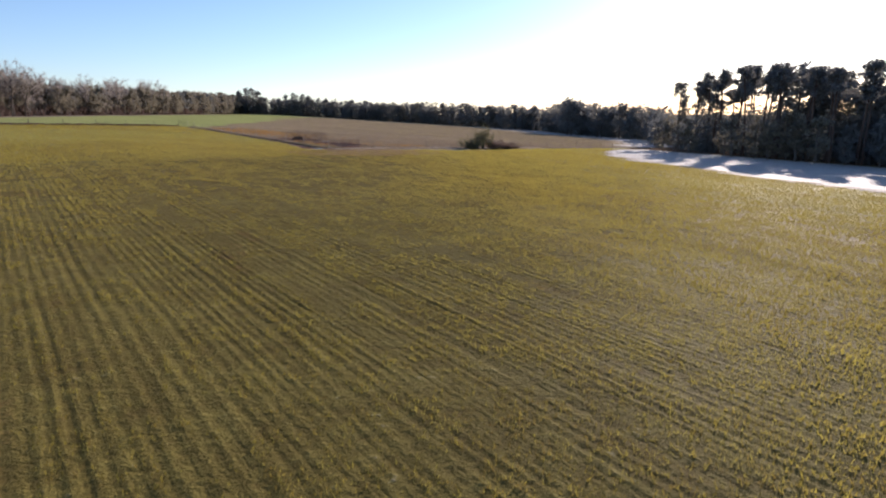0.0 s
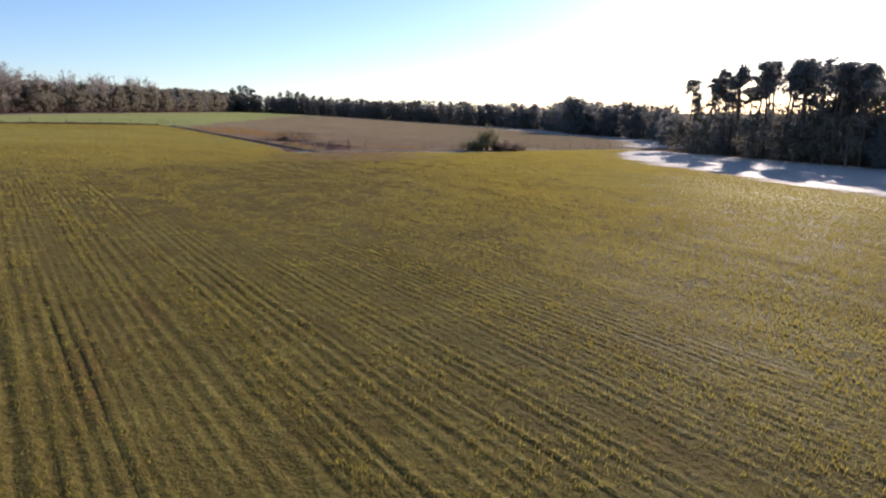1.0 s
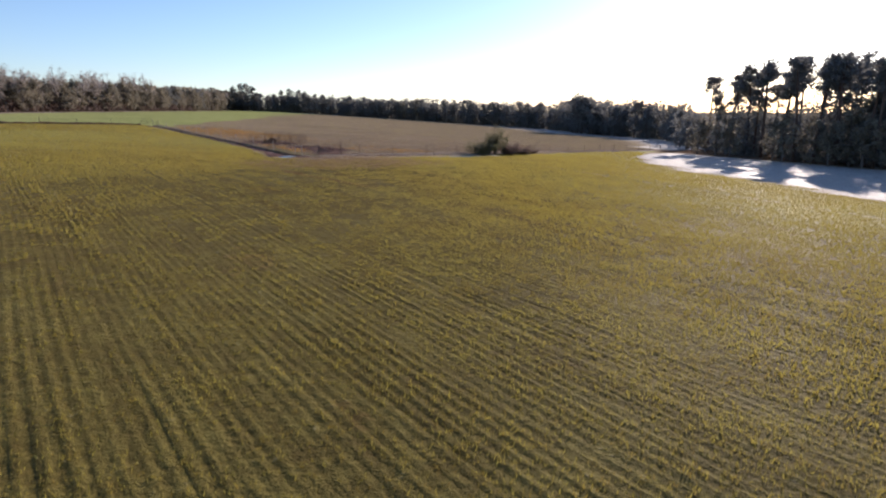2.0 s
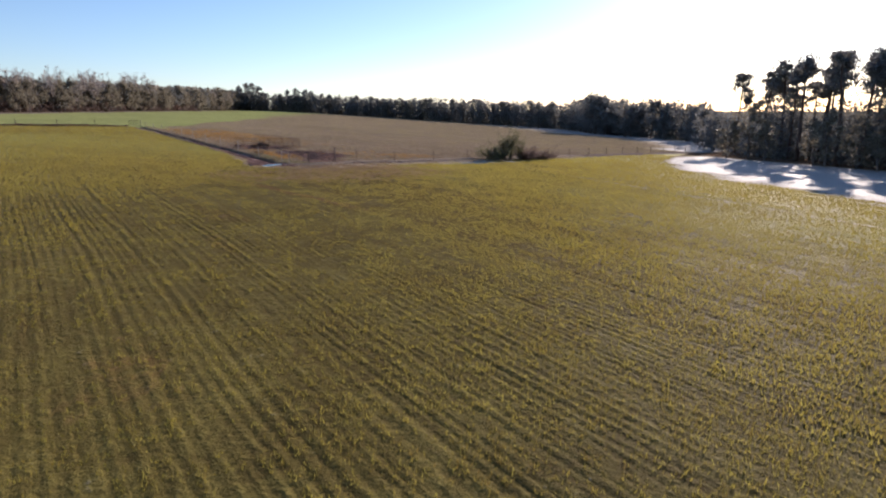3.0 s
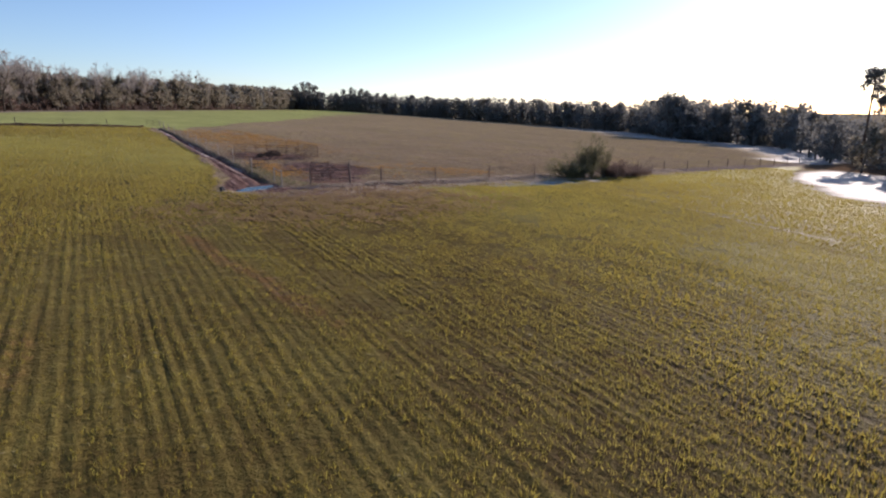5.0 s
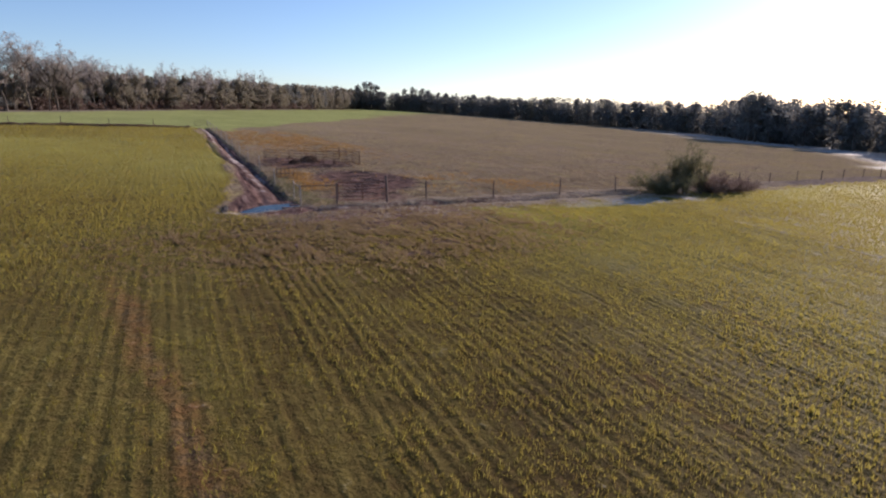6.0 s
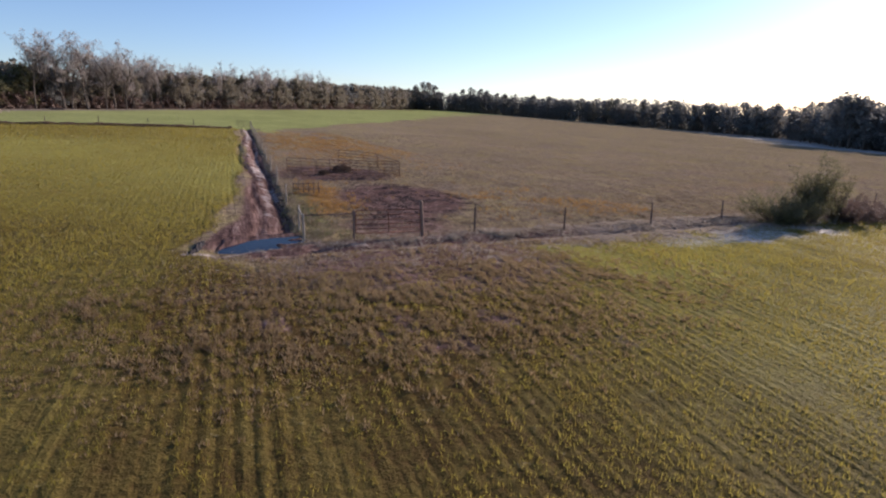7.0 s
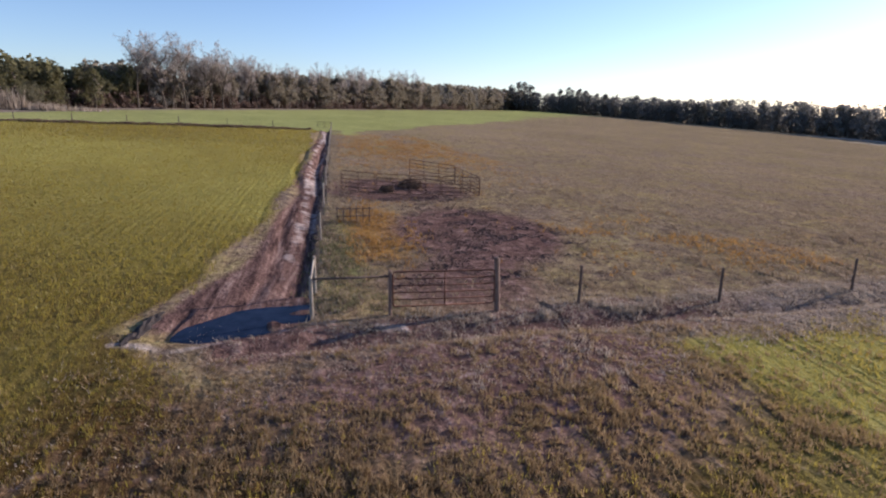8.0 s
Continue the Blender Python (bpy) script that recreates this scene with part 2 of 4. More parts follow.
def ground_material():
    m, nt, bsdf = material("ground_cover")
    geo = nt.nodes.new("ShaderNodeNewGeometry").outputs["Position"]
    mp = nt.nodes.new("ShaderNodeMapping")
    mp.inputs["Rotation"].default_value = (0, 0, TH)
    nt.links.new(geo, mp.inputs[0])
    rowpos = mp.outputs[0]
    attrs = {}
    for name, keys in (("cover_a", ("crop", "mud", "meadow")), ("cover_b", ("frost", "sand", "weeds")), ("cover_c", ("litter", "verge", "lane")), ("cover_d", ("lush_glare",))):
        a = nt.nodes.new("ShaderNodeAttribute")
        a.attribute_name = name
        s = nt.nodes.new("ShaderNodeSeparateColor")
        nt.links.new(a.outputs["Color"], s.inputs[0])
        for k, o in zip(keys, s.outputs):
            attrs[k] = o
    fine, mid, wide, huge = (noise_node(nt, geo, s, d, 0.65) for s, d in ((5.5, 5), (1.6, 4), (0.22, 3), (0.035, 2)))

    def patchy(w, amount=1.0, hard=3.0, n=mid):
        a = math_node(nt, "MULTIPLY_ADD", math_node(nt, "SUBTRACT", n, 0.5), amount, w)
        return math_node(nt, "MULTIPLY_ADD", math_node(nt, "SUBTRACT", a, 0.5), hard, 0.5, clamp=True)

    # dry winter pasture
    tuft = math_node(nt, "ADD", math_node(nt, "MULTIPLY", fine, 0.45), math_node(nt, "MULTIPLY", mid, 0.55))
    tuft = math_node(nt, "MULTIPLY_ADD", math_node(nt, "SUBTRACT", tuft, 0.5), 1.9, 0.5, clamp=True)
    past = ramp(nt, tuft, (0.25, (0.068, 0.046, 0.039)), (0.5, (0.2, 0.146, 0.112)), (0.78, (0.37, 0.295, 0.23)))
    past = blend(nt, patchy(wide, 0.9, 2.4), past, ramp(nt, tuft, (0.3, (0.14, 0.102, 0.048)), (0.7, (0.31, 0.25, 0.115))))
    # crop in drilled rows over brown soil
    rmp = nt.nodes.new("ShaderNodeMapping")
    rmp.inputs["Scale"].default_value = (3.6, 0.16, 1)
    nt.links.new(rowpos, rmp.inputs[0])
    rows = math_node(nt, "MULTIPLY_ADD", math_node(nt, "SUBTRACT", noise_node(nt, rmp.outputs[0], 1.0, 3), 0.5), 4.0, 0.0)
    gaps = math_node(nt, "ADD", math_node(nt, "MULTIPLY", fine, 0.5), math_node(nt, "MULTIPLY", mid, 0.6))
    green = math_node(nt, "ADD", math_node(nt, "MULTIPLY_ADD", rows, 0.10, 0.12), math_node(nt, "MULTIPLY_ADD", wide, 0.5, gaps))
    crop = ramp(nt, math_node(nt, "SUBTRACT", green, 0.31), (0.12, (0.07, 0.034, 0.028)), (0.32, (0.055, 0.025, 0.014)), (0.55, (0.059, 0.035, 0.013)), (0.9, (0.13, 0.095, 0.028)))
    # paler soil colour for rank crop and for the brighter sunward side
    crop = blend(nt, math_node(nt, "MULTIPLY", attrs["lush_glare"], 0.85), crop, ramp(nt, math_node(nt, "SUBTRACT", green, 0.25), (0.1, (0.112, 0.094, 0.026)), (0.35, (0.192, 0.178, 0.042)), (0.9, (0.315, 0.3, 0.08))))
    meadow = ramp(nt, math_node(nt, "ADD", math_node(nt, "MULTIPLY", tuft, 0.5), math_node(nt, "MULTIPLY", wide, 0.5)), (0.3, (0.185, 0.205, 0.062)), (0.7, (0.32, 0.34, 0.12)))
    smp = nt.nodes.new("ShaderNodeMapping")
    smp.inputs["Scale"].default_value = (4.5, 0.35, 1)
    nt.links.new(rowpos, smp.inputs[0])
    streak = math_node(nt, "MULTIPLY_ADD", math_node(nt, "SUBTRACT", noise_node(nt, smp.outputs[0], 1.0, 4), 0.5), 2.0, 0.5)
    mudmix = nt.nodes.new("ShaderNodeMix")
    for sock, val in ((0, math_node(nt, "MULTIPLY", attrs["lane"], 0.65)), (2, tuft), (3, streak)):
        nt.links.new(val, mudmix.inputs[sock])
    mud = ramp(nt, mudmix.outputs[0], (0.25, (0.052, 0.032, 0.03)), (0.55, (0.148, 0.091, 0.078)), (0.8, (0.29, 0.205, 0.178)))
    sand = ramp(nt, tuft, (0.3, (0.27, 0.22, 0.2)), (0.7, (0.5, 0.435, 0.41)))
    weeds = ramp(nt, tuft, (0.3, (0.15, 0.075, 0.024)), (0.7, (0.36, 0.205, 0.06)))
    verge = ramp(nt, tuft, (0.3, (0.085, 0.062, 0.052)), (0.7, (0.28, 0.226, 0.188)))
    frost = ramp(nt, tuft, (0.25, (0.22, 0.205, 0.185)), (0.6, (0.45, 0.425, 0.39)))
    litter = ramp(nt, tuft, (0.3, (0.06, 0.04, 0.025)), (0.7, (0.18, 0.115, 0.07)))
    col = blend(nt, patchy(attrs["meadow"], 0.7), past, meadow)
    col = blend(nt, patchy(attrs["weeds"], 1.1, 2.0), col, weeds)
    col = blend(nt, patchy(attrs["crop"], 0.6), col, blend(nt, math_node(nt, "MULTIPLY", patchy(attrs["weeds"], 1.1, 2.0), 0.75), crop, ramp(nt, tuft, (0.3, (0.075, 0.032, 0.017)), (0.7, (0.17, 0.075, 0.036)))))
    col = blend(nt, patchy(attrs["verge"], 0.9, 2.5), col, verge)
    col = blend(nt, patchy(attrs["mud"], 0.9, 2.5), col, mud)
    col = blend(nt, patchy(attrs["sand"], 0.9, 2.0), col, sand)
    col = blend(nt, patchy(attrs["litter"], 0.7), col, litter)
    col = blend(nt, math_node(nt, "MULTIPLY", patchy(attrs["frost"], 1.0, 1.8, tuft), 0.93), col, frost)
    hue = nt.nodes.new("ShaderNodeHueSaturation")
    nt.links.new(col, hue.inputs["Color"])
    nt.links.new(math_node(nt, "MULTIPLY_ADD", huge, 0.5, 0.75), hue.inputs["Value"])
    nt.links.new(hue.outputs[0], bsdf.inputs["Base Color"])
    nt.links.new(math_node(nt, "MULTIPLY_ADD", math_node(nt, "MAXIMUM", attrs["frost"], attrs["crop"]), -0.3, 0.95), bsdf.inputs["Roughness"])
    dew = math_node(nt, "MAXIMUM", math_node(nt, "MULTIPLY", attrs["crop"], 0.012), math_node(nt, "MULTIPLY", attrs["frost"], 0.06))
    nt.links.new(dew, bsdf.inputs["Specular IOR Level"])
    fuzz = math_node(nt, "MULTIPLY", math_node(nt, "SUBTRACT", 1.0, attrs["mud"]), 0.045)
    nt.links.new(math_node(nt, "MAXIMUM", math_node(nt, "MULTIPLY", attrs["crop"], 0.08), fuzz), bsdf.inputs["Sheen Weight"])
    nt.links.new(blend(nt, attrs["crop"], (1.0, 0.92, 0.8), (1.0, 0.78, 0.25)), bsdf.inputs["Sheen Tint"])
    bsdf.inputs["Sheen Roughness"].default_value = 0.22
    h = math_node(nt, "ADD", math_node(nt, "MULTIPLY", tuft, 1.0), math_node(nt, "MULTIPLY", math_node(nt, "MULTIPLY", rows, 0.12), attrs["crop"]))
    add_bump(nt, bsdf, h, 0.9, 0.14)
    return m


GROUND = ground_material()
CROP_LEAF = leaf_material("crop_leaf", (0.165, 0.1, 0.03), (0.262, 0.212, 0.04), (0.35, 0.3, 0.062), 0.65, 0.45, 0.4)
DRY_LEAF = leaf_material("dry_grass", (0.11, 0.08, 0.058), (0.225, 0.172, 0.12), (0.37, 0.3, 0.22), 0.4)
STUBBLE = leaf_material("brown_stubble", (0.13, 0.083, 0.048), (0.23, 0.16, 0.084), (0.36, 0.27, 0.155), 0.5)
GREY_LEAF = leaf_material("bleached_grass", (0.18, 0.14, 0.11), (0.34, 0.28, 0.22), (0.5, 0.43, 0.35), 0.35)
RUST_LEAF = leaf_material("rusty_weeds", (0.19, 0.088, 0.026), (0.34, 0.185, 0.055), (0.43, 0.275, 0.1), 0.4)
# needle and evergreen colours lifted to pale grey, for haze towards the sun
PINE_LEAF = leaf_material("pine_needles_hazed", (0.14, 0.136, 0.13), (0.2, 0.195, 0.185), (0.26, 0.252, 0.23), 0.5, 0.8, 0.1)
EVER_LEAF = leaf_material("evergreen_leaf_hazed", (0.14, 0.14, 0.135), (0.19, 0.19, 0.18), (0.24, 0.238, 0.22), 0.5, 0.8, 0.1)
BROWN_LEAF = leaf_material("withered_leaf", (0.145, 0.125, 0.092), (0.222, 0.196, 0.146), (0.31, 0.276, 0.21), 0.5)
BRUSH = leaf_material("red_brown_brush", (0.085, 0.055, 0.045), (0.14, 0.096, 0.08), (0.21, 0.15, 0.12), 0.4)
# far paler than the limbs: sunlight on fine twigs is in the colour
TWIG_HAZE = leaf_material("fine_sunlit_twigs", (0.24, 0.205, 0.18), (0.38, 0.33, 0.295), (0.5, 0.445, 0.4), 0.4, 0.9)
SHRUB_LEAF = leaf_material("shrub_leaf", (0.08, 0.072, 0.042), (0.14, 0.132, 0.068), (0.21, 0.2, 0.098), 0.55)
GREY_OLIVE = leaf_material("grey_olive_leaf", (0.13, 0.12, 0.075), (0.2, 0.185, 0.11), (0.28, 0.26, 0.16), 0.45)
TWIG = leaf_material("twigs", (0.06, 0.047, 0.038), (0.1, 0.081, 0.066), (0.15, 0.124, 0.102), 0.05, 0.9)
BARK = bark_material("grey_bark", (0.06, 0.045, 0.035), (0.2, 0.16, 0.13))
DARK_BARK = bark_material("rotten_bark", (0.018, 0.013, 0.012), (0.06, 0.042, 0.035))
WET_EARTH = bark_material("wet_earth", (0.008, 0.006, 0.006), (0.03, 0.02, 0.018), 9)
PINE_BARK = bark_material("pine_bark", (0.05, 0.03, 0.022), (0.17, 0.105, 0.075))
# post wood coloured dark as if backlit, gate post wood paler as if lit
POST_WOOD = bark_material("weathered_backlit_post", (0.055, 0.035, 0.029), (0.16, 0.108, 0.088), 10)
GATE_WOOD = bark_material("lit_gate_post_wood", (0.1, 0.06, 0.047), (0.27, 0.18, 0.14), 10)
PALE_WOOD = bark_material("bleached_post", (0.17, 0.14, 0.115), (0.4, 0.35, 0.29), 10)
WIRE = metal_material("galvanised_wire", (0.3, 0.29, 0.28), (0.16, 0.09, 0.06), 0.5)
RUSTY = metal_material("rusty_gate_tube", (0.24, 0.085, 0.062), (0.21, 0.095, 0.06), 0.5, 0.6)
PANEL = metal_material("weathered_panel_tube", (0.15, 0.088, 0.074), (0.14, 0.075, 0.052), 0.5, 0.6)
IRON = metal_material("dark_gate_tube", (0.055, 0.045, 0.042), (0.08, 0.05, 0.04), 0.4, 0.6)
CLOD = leaf_material("churned_clods", (0.075, 0.05, 0.044), (0.14, 0.095, 0.08), (0.22, 0.155, 0.125), 0.0, 0.9)
HAY = leaf_material("old_hay", (0.08, 0.052, 0.04), (0.165, 0.112, 0.08), (0.27, 0.19, 0.13), 0.2, 0.95)


def water_material():
    m, nt, bsdf = material("puddle_water")
    pos = nt.nodes.new("ShaderNodeTexCoord").outputs["Object"]
    n = noise_node(nt, pos, 2.5, 3)
    # navy base colour stands in for shade and reflected sky; gloss is weak
    nt.links.new(ramp(nt, n, (0.3, (0.006, 0.012, 0.03)), (0.7, (0.016, 0.026, 0.055))), bsdf.inputs["Base Color"])
    bsdf.inputs["Roughness"].default_value = 0.16
    bsdf.inputs["IOR"].default_value = 1.33
    bsdf.inputs["Specular IOR Level"].default_value = 0.05
    add_bump(nt, bsdf, noise_node(nt, pos, 6, 2), 0.08, 0.01)
    return m


WATER = water_material()


# ---- mesh helpers ----
class Build:
    """Collects tubes, boxes and leaves into one mesh."""

    def __init__(self):
        self.v, self.f, self.n = [], [], 0

    def put(self, verts, faces):
        self.v.extend(verts)
        self.f.extend([[i + self.n for i in f] for f in faces])
        self.n += len(verts)

    def tube(self, points, radii, sides=6, cap=True):
        points = [Vector(p) for p in points]
        rings, verts = len(points), []
        for i, p in enumerate(points):
            d = points[min(i + 1, rings - 1)] - points[max(i - 1, 0)]
            d = d.normalized() if d.length > 1e-9 else Vector((0, 0, 1))
            a = d.cross(Vector((0, 0, 1)) if abs(d.z) < 0.9 else Vector((1, 0, 0))).normalized()
            b = d.cross(a)
            for s in range(sides):
                t = 2 * math.pi * s / sides
                verts.append(tuple(p + (a * math.cos(t) + b * math.sin(t)) * radii[i]))
        faces = [[i * sides + s, i * sides + (s + 1) % sides, (i + 1) * sides + (s + 1) % sides, (i + 1) * sides + s]
                 for i in range(rings - 1) for s in range(sides)]
        if cap:
            faces += [list(range(sides))[::-1], [(rings - 1) * sides + s for s in range(sides)]]
        self.put(verts, faces)

    def mesh(self, name, mat, smooth=False):
        me = bpy.data.meshes.new(name)
        me.from_pydata(self.v, [], self.f)
        me.materials.append(mat)
        if smooth:
            me.polygons.foreach_set("use_smooth", [True] * len(me.polygons))
        me.update()
        return me


def tri_mesh(name, verts, tris, mat):
    """A mesh from arrays of points and triangles."""
    me = bpy.data.meshes.new(name)
    me.vertices.add(len(verts))
    me.vertices.foreach_set("co", np.ascontiguousarray(verts, np.float32).ravel())
    me.loops.add(tris.size)
    me.loops.foreach_set("vertex_index", tris.astype(np.int32).ravel())
    me.polygons.add(len(tris))
    me.polygons.foreach_set("loop_start", np.arange(0, tris.size, tris.shape[1], dtype=np.int32))
    me.update(calc_edges=True)
    me.materials.append(mat)
    return me


def part(name, me, parent, label=""):
    ob = new(name, me)
    ob.parent = parent
    if label:
        tagged(ob, label)
    return ob


def thing(name, label, category, group="", kind="", at=(0, 0, 0), rz=0.0):
    ob = new(name)
    ob.matrix_basis = pose(*at, 0, 0, rz)
    ob.empty_display_size = 0.3
    return tagged(ob, label, category, group, kind)


def leaf_cloud(r, centres, spread, count, size, flat=0.6):
    """Triangles of leaf spray scattered in ellipsoids round the centres."""
    centres, spread = np.asarray(centres, float), np.asarray(spread, float)
    k = len(centres)
    c = np.repeat(centres, count, 0)
    s = np.repeat(spread, count, 0)
    d = r.normal(size=(k * count, 3))
    d /= np.linalg.norm(d, axis=1)[:, None]
    d *= r.random((k * count, 1)) ** 0.45
    p = c + d * s
    a = r.normal(size=p.shape)
    a[:, 2] *= flat
    a /= np.linalg.norm(a, axis=1)[:, None]
    b = np.cross(a, r.normal(size=p.shape))
    b /= np.linalg.norm(b, axis=1)[:, None]
    w = size * (0.5 + r.random((len(p), 1)))
    v = np.stack([p - a * w * 0.6, p + a * w * 0.6 + b * w * 0.1, p + b * w * 0.9], 1).reshape(-1, 3)
    return v, np.arange(len(v)).reshape(-1, 3)


def blades(r, x, y, z, per, height, width, lean=0.5, spread=0.05):
    """Grass: per thin pointed blades at each place."""
    n = len(x) * per
    px, py = np.repeat(x, per) + r.normal(0, spread, n), np.repeat(y, per) + r.normal(0, spread, n)
    pz = np.repeat(z, per) - 0.01
    h = np.repeat(height, per) * (0.55 + 0.9 * r.random(n)) if np.ndim(height) else height * (0.55 + 0.9 * r.random(n))
    a = r.random(n) * 2 * np.pi
    w = (np.repeat(width, per) if np.ndim(width) else width) * (0.6 + 0.8 * r.random(n))
    q = r.random(n) * 2 * np.pi
    l = lean * h * (0.2 + r.random(n))
    v = np.empty((n, 3, 3), np.float32)
    v[:, 0, 0], v[:, 0, 1], v[:, 0, 2] = px - np.cos(a) * w, py - np.sin(a) * w, pz
    v[:, 1, 0], v[:, 1, 1], v[:, 1, 2] = px + np.cos(a) * w, py + np.sin(a) * w, pz
    v[:, 2, 0], v[:, 2, 1], v[:, 2, 2] = px + np.cos(q) * l, py + np.sin(q) * l, pz + h
    return v.reshape(-1, 3), np.arange(n * 3).reshape(-1, 3)


# ---- ground: one sheet to the horizon, its grid along the crop rows ----
def spread_out(lo, hi, first, reach):
    out, d = [], first
    a = 0.0
    while a < reach:
        a += d
        d *= 1.28
        out.append(a)
    return [lo - b for b in out[::-1]], [hi + b for b in out]


def build_ground():
    us = list(np.arange(-108, -28, 2.2)) + list(np.arange(-28, -4, 0.9)) + list(np.arange(-4, 5, 0.25)) + list(np.arange(5, 45, 0.9)) + list(np.arange(45, 112, 1.2))
    vs = list(np.arange(-80, -68, 0.9)) + list(np.arange(-68, 24, 0.095)) + list(np.arange(24, 112, 0.8))
    a, b = spread_out(us[0], us[-1], 1.0, 4000)
    us = np.array(a + us + b)
    a, b = spread_out(vs[0], vs[-1], 1.2, 4000)
    vs = np.array(a + vs + b)
    uu, vv = np.meshgrid(us, vs, indexing="ij")
    x, y = xy(uu, vv)
    z = ground(x, y)
    verts = np.stack([x, y, z], -1).reshape(-1, 3)
    nu, nv = len(us), len(vs)
    i, j = np.meshgrid(np.arange(nu - 1), np.arange(nv - 1), indexing="ij")
    k = (i * nv + j).ravel()
    quads = np.stack([k, k + 1, k + nv + 1, k + nv], -1)[:, ::-1]
    me = tri_mesh("ground", verts, quads, GROUND)
    me.polygons.foreach_set("use_smooth", np.ones(len(me.polygons), bool))
    w = zones(x, y)
    for name, keys in (("cover_a", ("crop", "mud", "meadow")), ("cover_b", ("frost", "sand", "weeds")), ("cover_c", ("litter", "verge", "lane")), ("cover_d", ("lush_glare",))):
        col = np.ones((nu * nv, 4), np.float32)
        for c, key in enumerate(keys):
            col[:, c] = w[key].ravel()
        me.attributes.new(name, "FLOAT_COLOR", "POINT").data.foreach_set("color", col.ravel())
    return tagged(new("ground", me), "sown winter field, dry pasture and frosty margin on a gentle slope", "ground", kind="structure")


build_ground()


def build_puddle():
    zp = float(hill(*PUDDLE)) - 0.075
    bm = bmesh.new()
    ring = []
    for i in range(48):
        a = 2 * math.pi * i / 48
        ring.append(bm.verts.new((PUDDLE[0] + 2.7 * math.cos(a), PUDDLE[1] + 1.42 * math.sin(a) + 0.486 * math.cos(a), zp)))
    bm.faces.new(ring)
    me = bpy.data.meshes.new("puddle")
    bm.to_mesh(me)
    me.materials.append(WATER)
    tagged(new("puddle", me), "muddy puddle in the lane by the fence corner, coloured dark for shade", "puddle", kind="structure")


build_puddle()


# ---- trees ----
def limb_path(r, p, d, length, bend, n=4):
    pts, p, d = [Vector(p)], Vector(p), Vector(d).normalized()
    for _ in range(n):
        d = (d + Vector(r.normal(0, bend, 3))).normalized()
        p = p + d * (length / n)
        pts.append(p.copy())
    return pts


def pine_meshes(seed, h):
    """A tall pine: long bare trunk, short limbs and an open clumpy head."""
    r = np.random.default_rng(seed)
    t = Build()
    lean = r.normal(0, 0.012, 2)
    trunk = [Vector((lean[0] * h * k * k * 3, lean[1] * h * k * k * 3, h * 0.97 * k - 0.3 * (k == 0))) for k in np.linspace(0, 1, 7)]
    t.tube(trunk, [0.32 * (1 - 0.75 * k) * h / 20 + 0.03 for k in np.linspace(0, 1, 7)], 7)
    cen, spr = [], []
    for _ in range(19):
        k = 0.67 + 0.32 * r.random() ** 0.6
        p = trunk[0].lerp(trunk[-1], k)
        a = r.random() * 2 * math.pi
        length = h * (0.13 - 0.065 * max(0, k - 0.67) / 0.33) * (0.5 + 0.8 * r.random())
        pts = limb_path(r, p, (math.cos(a), math.sin(a), 0.25 + 0.3 * r.random()), length, 0.12, 3)
        t.tube(pts, [0.06, 0.045, 0.03, 0.015], 4, False)
        for q in (pts[-1], pts[-2]):
            cen.append(q)
            spr.append(np.array((0.052, 0.052, 0.04)) * h * (0.6 + 0.7 * r.random()))
    cen.append(trunk[-1])
    spr.append(np.array((0.06, 0.06, 0.05)) * h)
    v, f = leaf_cloud(r, cen, spr, 52, 0.017 * h)
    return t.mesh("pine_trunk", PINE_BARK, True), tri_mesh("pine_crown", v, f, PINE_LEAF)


def evergreen_meshes(seed, h, mat):
    """A full tree, leafy from near the ground, with an uneven head of many lobes."""
    r = np.random.default_rng(seed)
    t = Build()
    trunk = limb_path(r, (0, 0, -0.3), (0, 0, 1), h * 0.8, 0.05, 6)
    t.tube(trunk, [0.022 * h * (1 - 0.8 * k) for k in np.linspace(0, 1, 7)], 7)
    cen, spr = [], []
    for _ in range(34):
        k = r.random()
        a = r.random() * 2 * math.pi
        wide = h * 0.27 * math.sin(math.pi * min(0.98, 0.18 + 0.78 * k)) ** 0.7
        rad = wide * math.sqrt(r.random())
        c = Vector((math.cos(a) * rad, math.sin(a) * rad, h * (0.12 + 0.83 * k)))
        cen.append(c)
        spr.append(np.array((0.095, 0.095, 0.075)) * h * (0.6 + 0.7 * r.random()))
        if r.random() < 0.4:
            base = trunk[int(2 + 4 * k * 0.9)]
            t.tube([base, base.lerp(c, 0.55) + Vector((0, 0, 0.02 * h)), c], [0.006 * h, 0.004 * h, 0.0015 * h], 4, False)
    v, f = leaf_cloud(r, cen, spr, 37, 0.038 * h)
    return t.mesh("evergreen_trunk", BARK, True), tri_mesh("evergreen_crown", v, f, mat)


